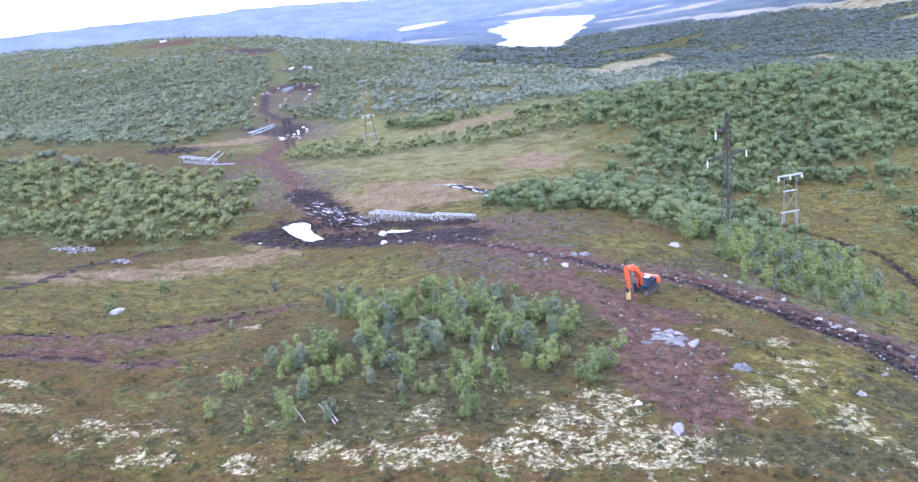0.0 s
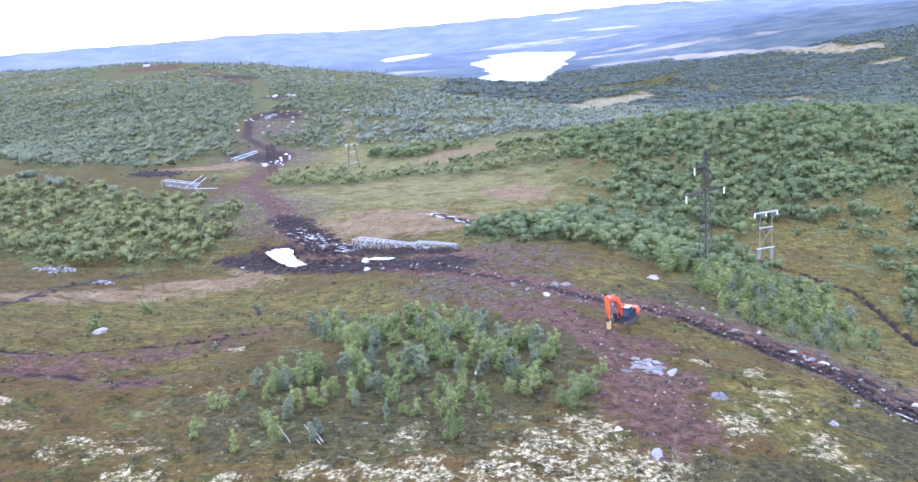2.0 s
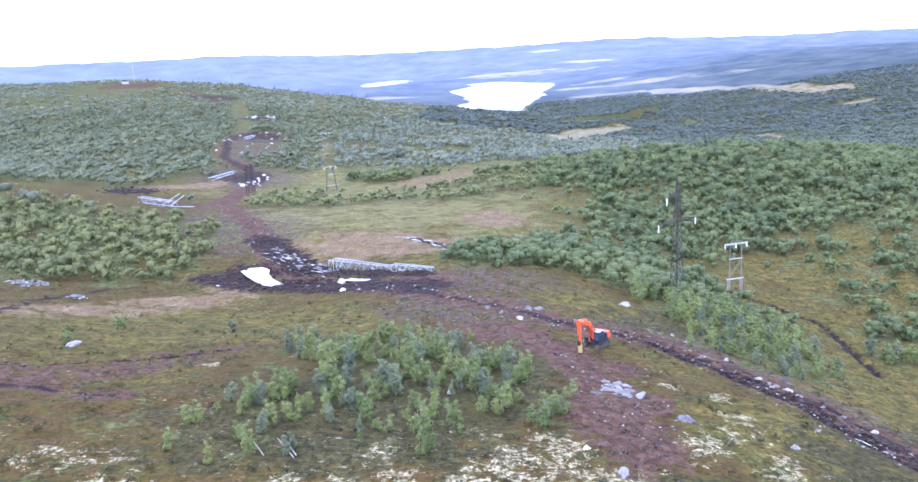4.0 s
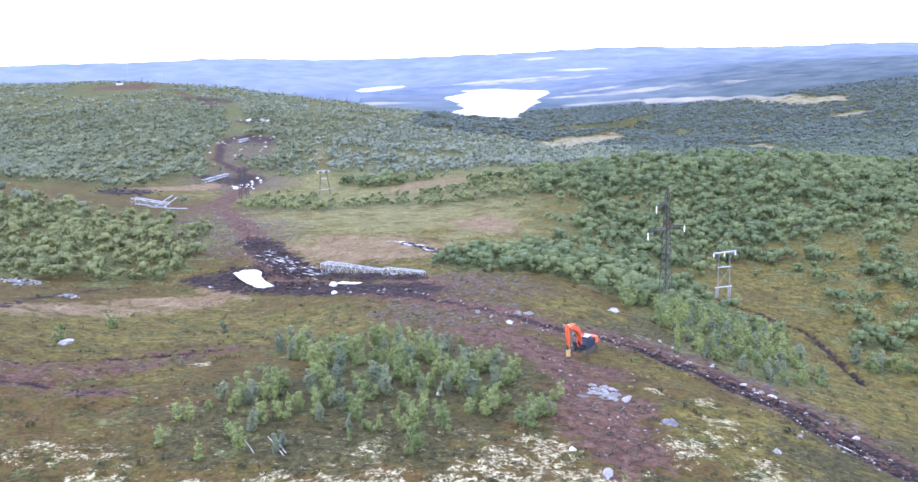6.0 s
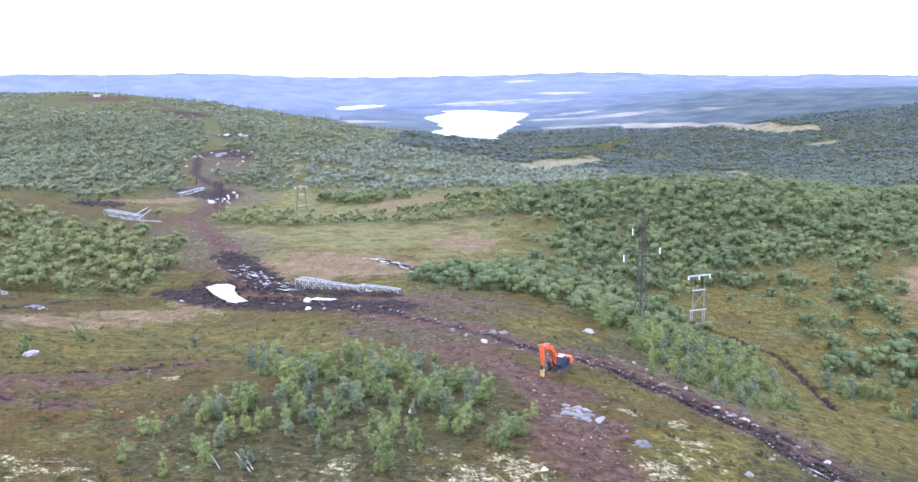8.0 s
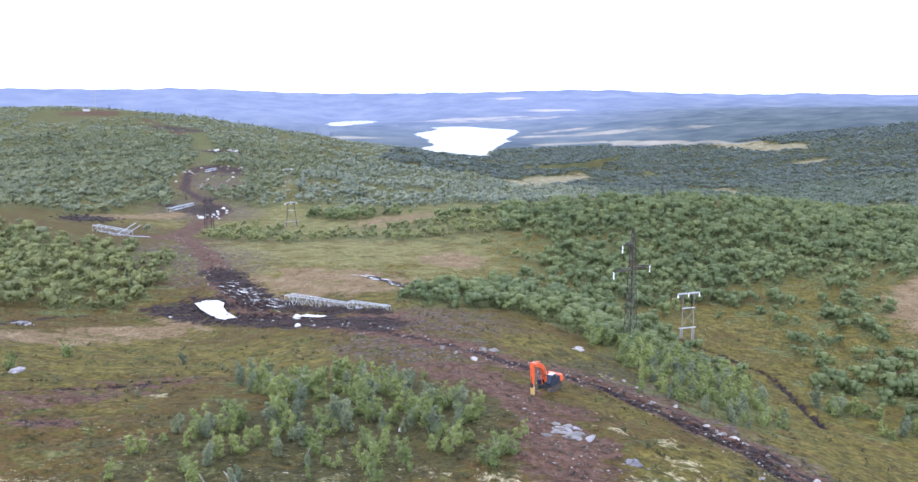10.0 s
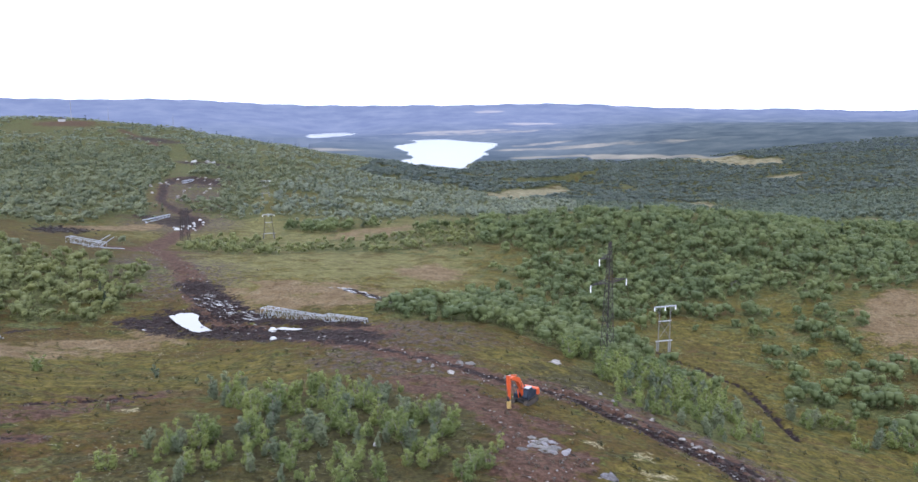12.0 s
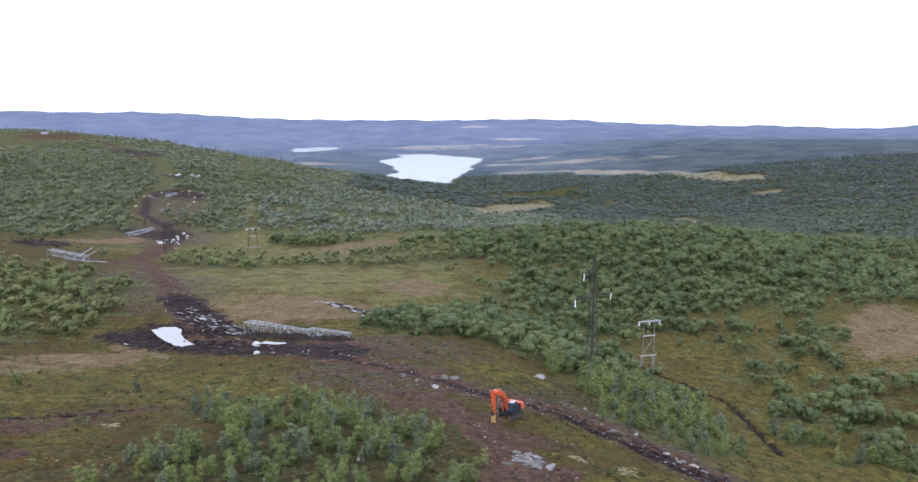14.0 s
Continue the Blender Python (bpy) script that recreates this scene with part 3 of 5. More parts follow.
# ---- the fells on the horizon ----
def build_fells():
    turn = np.radians(np.arange(-50, 50.01, 0.2))
    deg = np.degrees(turn)
    crest = np.interp(deg, [-50, -32, -26, -20, -17, -13.5, -11, -7, -2, 0.5, 3, 9, 13, 15.5, 18, 22, 25, 28, 31, 34, 50], [95, 90, 93, 86, 92, 84, 70, 58, 56, 60, 58, 70, 66, 52, 46, 38, 44, 36, 30, 52, 80])
    smooth = np.convolve(np.pad(crest, 5, "edge"), np.hanning(11) / np.hanning(11).sum(), "valid")
    smooth = smooth + 2.0 * np.sin(deg * 2.1) + 1.2 * np.sin(deg * 4.7 + 1)
    steps = np.linspace(0, 1, 26)
    S, A = np.meshgrid(steps, turn, indexing="ij")
    start = 3350 + 600 * np.exp(-((deg + 5.5) / 3.5) ** 2)
    R = start[None, :] + (4830 - start[None, :]) * S
    X, Y = R * np.sin(A), R * np.cos(A)
    Z = -72 + (smooth[None, :] + 72) * (S ** 1.25) + 4 * S * (1 - S) * 4 * ripple(X, Y, 700, 51)
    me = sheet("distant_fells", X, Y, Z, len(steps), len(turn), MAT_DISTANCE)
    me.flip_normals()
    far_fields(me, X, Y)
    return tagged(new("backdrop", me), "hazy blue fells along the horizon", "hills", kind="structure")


build_fells()


# ---- trees ----
def tube(points, radii, sides=5):
    """A tapered branch as verts and quads."""
    v, q = [], []
    for k, (p, r) in enumerate(zip(points, radii)):
        for s in range(sides):
            a = 6.283 * s / sides
            v.append((p[0] + r * math.cos(a), p[1] + r * math.sin(a), p[2]))
    for k in range(len(points) - 1):
        for s in range(sides):
            q.append((k * sides + s, k * sides + (s + 1) % sides, (k + 1) * sides + (s + 1) % sides, (k + 1) * sides + s))
    return np.array(v), np.array(q)


def leaves(rng, centres, reaches, count, size):
    """Kite-shaped leaf sprays scattered through the lobes of a crown."""
    w = np.array([r[0] * r[1] for r in reaches]) ** 0.8
    lobe = rng.choice(len(centres), count, p=w / w.sum())
    d = rng.normal(size=(count, 3))
    d /= np.linalg.norm(d, axis=1)[:, None]
    at = np.array(centres)[lobe] + d * np.array(reaches)[lobe] * rng.uniform(0.68, 1.16, (count, 1))
    n = d * 0.75 + rng.normal(size=(count, 3)) * 0.38 + (0, 0, 0.42)
    n /= np.linalg.norm(n, axis=1)[:, None]
    u = np.cross(n, rng.normal(size=(count, 3)))
    u /= np.linalg.norm(u, axis=1)[:, None]
    v = np.cross(n, u)
    s = size * rng.uniform(0.6, 1.3, (count, 1))
    corners = np.stack([at - u * s * 0.5, at + v * s * 0.44 - n * s * 0.08, at + u * s * 0.55, at - v * s * 0.44 - n * s * 0.08], 1)
    return corners.reshape(-1, 3), np.arange(count * 4).reshape(-1, 4)


def join(pieces):
    vs, qs, base = [], [], 0
    for v, q in pieces:
        vs.append(v)
        qs.append(q + base)
        base += len(v)
    return np.concatenate(vs), np.concatenate(qs)


def lump(rng, centre, reach):
    """An uneven clump of foliage: a cube swollen to a boulder shape."""
    n = 2
    grid = np.linspace(-1, 1, n)
    v, q = [], []
    for axis in range(3):
        for side in (-1, 1):
            start = len(v)
            for a in grid:
                for b in grid:
                    p = np.array((side, a, b))
                    v.append(np.roll(p / np.linalg.norm(p), axis))
            for i in range(n - 1):
                for j in range(n - 1):
                    k = start + i * n + j
                    f = (k, k + n, k + n + 1, k + 1)
                    q.append(f if side > 0 else f[::-1])
    v = np.array(v)
    keys = np.round(v * 50).astype(int)
    _, first, back = np.unique(keys, axis=0, return_index=True, return_inverse=True)
    v, q = v[first], back.reshape(-1)[np.array(q)]
    v = v * (1 + rng.uniform(-0.22, 0.22, (len(v), 1)))
    return v * reach + centre, q


def puff(rng, lobes, sprays, size, core=0.6):
    """Foliage of a crown: hidden cores and loose leaf sprays over uneven, overlapping lobes."""
    centres, reaches = [np.array(c) for c, r in lobes], [np.array(r) for c, r in lobes]
    pieces = [lump(rng, c, r * core) for c, r in zip(centres, reaches)]
    pieces.append(leaves(rng, centres, reaches, sprays, size))
    return join(pieces)


def birch(seed, count, size, slim=1.0):
    """Wood and crown of a many-stemmed mountain birch one metre high, to be scaled."""
    rng = np.random.RandomState(seed)
    wood, lobes = [], []
    stems = rng.randint(3, 6)
    for k in range(stems):
        a, out = 6.283 * (k + rng.uniform(-0.3, 0.3)) / stems, rng.uniform(0.10, 0.26) * slim
        cx, cy, top = out * math.cos(a), out * math.sin(a), 1.0 if k == 0 else rng.uniform(0.55, 0.95)
        pts = [(cx * s, cy * s, s * top * 0.9) for s in np.linspace(-0.06, 1, 5)]
        wood.append(tube(pts, np.linspace(0.016, 0.004, 5)))
        for j in range(4):
            s, b = rng.uniform(0.3, 0.8), rng.uniform(0, 6.283)
            p0 = np.array((cx * s, cy * s, s * top * 0.9))
            p1 = p0 + (0.14 * math.cos(b) * slim, 0.14 * math.sin(b) * slim, 0.08)
            wood.append(tube([p0, p1], (0.006, 0.002), 4))
        for s in (0.24, 0.5, 0.72, 0.88):
            b, d = rng.uniform(0, 6.283), rng.uniform(0.02, 0.11) * slim
            r = rng.uniform(0.10, 0.17) * (1.25 - 0.62 * s) * (0.6 + 0.4 * slim)
            lobes.append(((cx * s * 1.1 + d * math.cos(b), cy * s * 1.1 + d * math.sin(b), s * top + rng.uniform(-0.05, 0.05)), (r, r, r * rng.uniform(0.8, 1.2))))
    return join(wood), puff(rng, lobes, count, size)


def spruce(seed, count, size):
    rng = np.random.RandomState(seed)
    trunk = tube([(0, 0, -0.05), (0, 0, 0.5), (0, 0, 0.97)], (0.018, 0.012, 0.003))
    h = 1 - np.sqrt(rng.uniform(0, 1, count)) * 0.95
    a = rng.uniform(0, 6.283, count)
    r = (1 - h) * 0.2 * rng.uniform(0.4, 1.1, count)
    at = np.stack([r * np.cos(a), r * np.sin(a), h - 0.02 * r], 1)
    out = np.stack([np.cos(a), np.sin(a), -0.45 + 0 * a], 1)
    side = np.stack([-np.sin(a), np.cos(a), 0 * a], 1)
    s = size * rng.uniform(0.7, 1.2, (count, 1))
    c = np.stack([at - out * s * 0.4, at + side * s * 0.4, at + out * s * 0.7, at - side * s * 0.4], 1)
    return trunk, (c.reshape(-1, 3), np.arange(count * 4).reshape(-1, 4))


def mesh_of(name, shape, material):
    me = bpy.data.meshes.new(name)
    quads_into(me, *shape)
    me.materials.append(material)
    return me


TREE_KINDS = []
for k in range(7):
    t_wood, t_crown = birch(100 + k, 880, 0.043, (0.6, 1.0, 1.4, 0.55, 1.7, 1.2, 0.75)[k])
    TREE_KINDS.append((mesh_of("birch_trunk", t_wood, MAT_BARK), mesh_of("birch_crown", t_crown, MAT_LEAF_GREY if k in (3, 6) else MAT_LEAF)))


def plant(x, y, height, kind, turn, group, label):
    tree = new("birch_tree")
    tree.matrix_basis = Matrix.LocRotScale((x, y, float(ground_z(x, y))), Euler((0, 0, turn)), (height * 1.1, height * 1.1, height))
    for part_name, me in zip(("trunk", "crown"), TREE_KINDS[kind]):
        new(part_name, me).parent = tree
    return tagged(tree, label, "tree", group)


def scatter(rng, box, spacing, floor_level=0.5):
    """Places on a shaken grid where woods() is thick enough."""
    x0, y0, x1, y1 = box
    X, Y = np.meshgrid(np.arange(x0, x1, spacing), np.arange(y0, y1, spacing))
    X, Y = X.ravel(), Y.ravel()
    X = X + rng.uniform(-0.48, 0.48, X.shape) * spacing
    Y = Y + rng.uniform(-0.48, 0.48, Y.shape) * spacing
    keep = woods(X, Y) > floor_level - 0.12 + rng.uniform(0, 0.3, X.shape)
    return X[keep], Y[keep]


def forest(name, X, Y, heights, templates, material, label, seed):
    """Many trees as one mesh of leaf sprays on trunks."""
    rng = np.random.RandomState(seed)
    pick = rng.randint(0, len(templates), len(X))
    turn, Z = rng.uniform(0, 6.283, len(X)), ground_z(X, Y)
    tone = rng.uniform(0, 1, len(X))
    vs, qs, tones, base = [], [], [], 0
    for k, (v, q) in enumerate(templates):
        w = np.nonzero(pick == k)[0]
        if not len(w):
            continue
        c, s, h = np.cos(turn[w])[:, None], np.sin(turn[w])[:, None], heights[w][:, None]
        wide = h * rng.uniform(0.85, 1.25, (len(w), 1))
        P = np.stack([X[w][:, None] + wide * (v[:, 0] * c - v[:, 1] * s), Y[w][:, None] + wide * (v[:, 0] * s + v[:, 1] * c), Z[w][:, None] + h * v[:, 2]], -1)
        vs.append(P.reshape(-1, 3))
        qs.append((q[None] + (np.arange(len(w)) * len(v))[:, None, None]).reshape(-1, 4) + base)
        tones.append(np.repeat(tone[w], len(v)))
        base += len(w) * len(v)
    me = bpy.data.meshes.new(name)
    quads_into(me, np.concatenate(vs), np.concatenate(qs))
    me.polygons.foreach_set("use_smooth", np.ones(len(me.polygons), bool))
    field(me, "tree_tone", np.concatenate(tones))
    me.materials.append(material)
    return tagged(new(name, me), label, "woods", kind="stuff")


def far_tree(seed, parts, sprays, size, wide=1.0):
    """A birch seen from afar: a trunk under a rounded crown of a few uneven lobes."""
    rng = np.random.RandomState(seed)
    lobes = [((0, 0, 0.55), (0.30 * wide, 0.30 * wide, 0.40))]
    for k in range(parts):
        a, s = rng.uniform(0, 6.283), rng.uniform(0.25, 0.72)
        r = rng.uniform(0.16, 0.26) * wide
        lobes.append(((0.24 * wide * math.cos(a), 0.24 * wide * math.sin(a), s), (r, r, r * rng.uniform(0.8, 1.2))))
    return join([tube([(0, 0, -0.08), (0, 0, 0.5)], (0.018, 0.01), 3), puff(rng, lobes, sprays, size, 0.70)])


def off(X, Y, keep):
    return X[keep], Y[keep]


wr = np.random.RandomState(7)
GX, GY = scatter(wr, (-48, 80, 24, 150), 2.75, floor_level=0.45)
for x, y in zip(GX, GY):
    plant(x, y, wr.uniform(2.0, 5.2) * (0.75 if y < 103 else 1), wr.randint(7), wr.uniform(0, 6.28), "birch scrub on the knoll", "young leafy green mountain birch on the heath")
for x, y, high in ((-31.1, 84.3, 2.8), (-29.3, 91.0, 2.6), (-22.7, 86.0, 2.9), (-14.8, 89.3, 1.9), (-12.1, 92.4, 2.4), (-7.8, 92.4, 3.6), (-7.5, 86.0, 1.6), (-0.3, 98.3, 2.7), (4.5, 111.0, 4.6), (8.1, 97.6, 3.8), (9.9, 99.0, 3.0), (11.7, 105.4, 2.8), (-72.1, 156.9, 3.6), (-49.7, 156.9, 3.0), (-46.9, 124.5, 1.6), (-71.6, 135.0, 3.2), (-27.7, 103.9, 3.4), (-33, 143, 3.6), (-78, 148, 1.6), (-40, 150, 1.5)):
    plant(x, y, high, wr.randint(7), wr.uniform(0, 6.28), "lone birches on the heath", "single leafy birch bush on open heath")
TX, TY = scatter(wr, (-16, 138, 130, 315), 3.5, floor_level=0.45)
order = np.argsort(np.hypot(TX, TY))
single, rest = order[:max(0, 280 - len(GX))], order[max(0, 280 - len(GX)):]
for x, y in zip(TX[single], TY[single]):
    plant(x, y, wr.uniform(2.8, 6.2) * min(1.0, max(0.62, (y - 105) / 60)), wr.randint(7), wr.uniform(0, 6.28), "birch thicket by the pylon", "bushy green mountain birch in a dense thicket")

for x, y, high in ((-90.0, 238.0, 7.0), (-87.0, 233.0, 5.4)):
    s_trunk, s_crown = spruce(int(high * 10), 420, 0.085)
    tree = new("spruce_tree")
    tree.matrix_basis = Matrix.LocRotScale((x, y, float(ground_z(x, y))), None, (high * 0.95, high * 0.95, high))
    new("trunk", mesh_of("spruce_trunk", s_trunk, MAT_BARK)).parent = tree
    new("crown", mesh_of("spruce_crown", s_crown, MAT_SPRUCE)).parent = tree
    tagged(tree, "dark young spruce at the edge of birch wood", "tree", "spruces by the birch wood")

MID = [far_tree(k, 4, 112, 0.076, 1.15) for k in range(201, 209)]
forest("birch_wood", TX[rest], TY[rest], 2.4 + 4.2 * wr.uniform(0, 1, len(rest)) ** 1.3, MID, MAT_LEAF_MID, "bushy green birches scattered on the slope", 30)
RX, RY = scatter(wr, (131, 140, 260, 316), 4.6, floor_level=0.45)
forest("birch_wood", RX, RY, 2.4 + 3.8 * wr.uniform(0, 1, len(RX)) ** 1.3, MID, MAT_LEAF_MID, "bushy willows and birches on the lower slope", 29)
LX, LY = scatter(wr, (-260, 185, -76, 330), 3.6)
forest("birch_wood", LX, LY, 2.2 + 3.6 * wr.uniform(0, 1, len(LX)) ** 1.5, MID, MAT_LEAF_WEST, "dense low birch wood on a slope", 31)
HX, HY = scatter(wr, (-110, 316, 400, 520), 5.0)
on_hill = (HX > 24 + 0.12 * (HY - 316)) | (HY > 450)
hill_x, hill_y = off(HX, HY, on_hill)
forest("birch_wood", hill_x, hill_y, 3.4 + 4.8 * wr.uniform(0, 1, len(hill_x)) ** 1.3, MID, MAT_LEAF_MID, "dense birch wood over a low hill", 32)
low_x, low_y = off(HX, HY, ~on_hill)
forest("birch_wood", low_x, low_y, 2.0 + 3.4 * wr.uniform(0, 1, len(low_x)) ** 1.4, MID, MAT_LEAF_WEST, "loose birch scrub along the valley floor", 39)
FAR = [far_tree(k, 1, 15, 0.18, 1.5) for k in range(301, 307)]
WX, WY = scatter(wr, (-620, 310, -110, 1000), 6.0)
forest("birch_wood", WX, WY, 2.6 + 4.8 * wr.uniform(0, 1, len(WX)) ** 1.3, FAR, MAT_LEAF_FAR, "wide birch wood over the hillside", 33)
MX, MY = scatter(wr, (-110, 520, 700, 1000), 6.4)
near_x, near_y = off(MX, MY, MX < 60 + 0.14 * MY)
forest("birch_wood", near_x, near_y, 2.4 + 4.6 * wr.uniform(0, 1, len(near_x)) ** 1.5, FAR, MAT_LEAF_HAZE_PALE, "birch wood in the low valley, paled by painted haze", 40)
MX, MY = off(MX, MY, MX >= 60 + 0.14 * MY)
forest("birch_wood", MX, MY, 2.4 + 5.0 * wr.uniform(0, 1, len(MX)) ** 1.5, FAR, MAT_LEAF_HAZE_BLUE, "dark birch wood in the low valley", 34)
VERY = [far_tree(k, 0, 6, 0.45, 3.0) for k in range(401, 405)]
VX, VY = scatter(wr, (-1000, 1000, 1300, 1800), 10.5)
west = VX < -60
forest("birch_wood", VX[west], VY[west], wr.uniform(2.0, 4.8, west.sum()), VERY, MAT_LEAF_HAZE_PALE, "far birch woods over the long hill", 35)
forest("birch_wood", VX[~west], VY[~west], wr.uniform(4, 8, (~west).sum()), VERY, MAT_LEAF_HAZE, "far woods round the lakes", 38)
KX, KY = scatter(wr, (-500, 420, 900, 1500), 42)
SPRUCES = [join(spruce(k, 22, 0.26)) for k in (501, 502, 503)]
forest("spruce_wood", KX, KY, wr.uniform(5, 9, len(KX)), SPRUCES, MAT_SPRUCE, "dark slender spruces among the birches", 37)


# ---- building blocks ----
def gz(x, y):
    return float(ground_z(x, y))


def finish(name, bm, material, smooth=False):
    me = bpy.data.meshes.new(name)
    bmesh.ops.recalc_face_normals(bm, faces=bm.faces[:])
    bm.to_mesh(me)
    bm.free()
    if smooth:
        me.polygons.foreach_set("use_smooth", np.ones(len(me.polygons), bool))
    me.materials.append(material)
    return me


def part(name, bm, material, parent, label="", smooth=False):
    ob = new(name, finish(name, bm, material, smooth))
    ob.parent = parent
    return tagged(ob, label)


def base(name, x, y, turn=0.0, sink=0.0, tilt=(0, 0)):
    ob = new(name)
    ob.matrix_basis = pose(x, y, gz(x, y) - sink, tilt[0], tilt[1], turn)
    return ob


def box(x0, y0, z0, x1, y1, z1, bevel=0.0):
    bm = bmesh.new()
    bmesh.ops.create_cube(bm, size=1)
    bmesh.ops.scale(bm, vec=(x1 - x0, y1 - y0, z1 - z0), verts=bm.verts)
    bmesh.ops.translate(bm, vec=((x0 + x1) / 2, (y0 + y1) / 2, (z0 + z1) / 2), verts=bm.verts)
    if bevel:
        bmesh.ops.bevel(bm, geom=bm.edges[:], offset=bevel, segments=2, affect="EDGES")
    return bm


def bar(a, b, wide, sides=4, tip=None):
    """A straight member from a to b."""
    a, b = Vector(a), Vector(b)
    bm = bmesh.new()
    bmesh.ops.create_cone(bm, cap_ends=True, segments=sides, radius1=wide / 2, radius2=(wide if tip is None else tip) / 2, depth=(b - a).length)
    m = Matrix.Translation((a + b) / 2) @ (b - a).to_track_quat("Z", "X").to_matrix().to_4x4() @ Matrix.Rotation(math.pi / 4, 4, "Z")
    bmesh.ops.transform(bm, matrix=m, verts=bm.verts)
    return bm


def slab(profile, y0, y1, bevel=0.03):
    """A side outline in x and z, made thick from y0 to y1."""
    bm = bmesh.new()
    lo = [bm.verts.new((x, y0, z)) for x, z in profile]
    hi = [bm.verts.new((x, y1, z)) for x, z in profile]
    bm.faces.new(lo)
    bm.faces.new(hi[::-1])
    for k in range(len(profile)):
        n = (k + 1) % len(profile)
        bm.faces.new((lo[k], hi[k], hi[n], lo[n]))
    if bevel:
        bmesh.ops.bevel(bm, geom=bm.edges[:], offset=bevel, segments=1, affect="EDGES")
    return bm


# ---- materials of the things ----
MAT_ORANGE = plain("orange_machine_paint", (0.56, 0.085, 0.022), (0.64, 0.115, 0.032), 0.8, 0.42, 0, 0.5)
MAT_BLACK = plain("black_rubber_and_steel", (0.022, 0.022, 0.026), (0.05, 0.048, 0.046), 0.3, 0.7)
MAT_TRACK = plain("muddy_track_steel", (0.030, 0.025, 0.022), (0.085, 0.068, 0.055), 0.2, 0.8)
MAT_NAVY = plain("dark_blue_grey_panels", (0.014, 0.018, 0.030), (0.030, 0.037, 0.056), 0.6, 0.65, 0, 0.15)
MAT_GLASS = plain("tinted_cab_glass", (0.030, 0.042, 0.062), (0.045, 0.060, 0.085), 0.8, 0.10, 0, 0.5)
MAT_PALE = plain("pale_grey_panel", (0.30, 0.31, 0.33), (0.38, 0.39, 0.41), 0.5, 0.5)
MAT_YELLOW = plain("worn_yellow_hammer_paint", (0.34, 0.22, 0.07), (0.46, 0.33, 0.13), 0.3, 0.6, 0, 0.3)
MAT_CHROME = plain("polished_rod", (0.6, 0.6, 0.62), (0.7, 0.7, 0.72), 0.3, 0.2, 1.0)
MAT_RUST = plain("weathered_dark_steel", (0.030, 0.026, 0.027), (0.062, 0.052, 0.050), 0.5, 0.75, 0.2)
MAT_ZINC = plain("new_galvanised_steel", (0.335, 0.361, 0.416), (0.429, 0.456, 0.503), 0.6, 0.5, 0.25)
MAT_POST = plain("weathered_grey_timber", (0.119, 0.115, 0.108), (0.210, 0.203, 0.193), 0.4, 0.85)
MAT_WHITE = plain("white_porcelain", (0.78, 0.79, 0.80), (0.86, 0.87, 0.88), 0.2, 0.3, 0, 0.5)
MAT_CONCRETE = plain("pale_concrete", (0.196, 0.196, 0.196), (0.294, 0.294, 0.287), 0.4, 0.9)


def stone_material(name, a, b, c):
    m = Net(name, 0.9)
    f = m.noise(0.22, 8, 0.75, True)
    m.bump(f, 0.15)
    return m.done(m.mix(m.per_object(), m.ramp(f, (0.35, a), (0.6, b), (0.72, c)), m.ramp(f, (0.3, b), (0.6, c))))


MAT_STONE = stone_material("grey_lichened_stone", (0.040, 0.036, 0.034), (0.105, 0.098, 0.094), (0.25, 0.235, 0.225))
MAT_STONE_BLUE = stone_material("blue_grey_bedrock", (0.050, 0.048, 0.052), (0.140, 0.134, 0.146), (0.33, 0.31, 0.325))
MAT_STONE_PALE = stone_material("pale_broken_stone", (0.085, 0.078, 0.074), (0.22, 0.205, 0.195), (0.42, 0.40, 0.385))
MAT_STONE_WHITE = stone_material("white_broken_stone", (0.30, 0.30, 0.30), (0.42, 0.42, 0.42), (0.55, 0.55, 0.55))
MAT_PEAT = plain("lumpy_black_peat", (0.011, 0.008, 0.007), (0.040, 0.029, 0.025), 0.5, 0.8, depth=0.1)


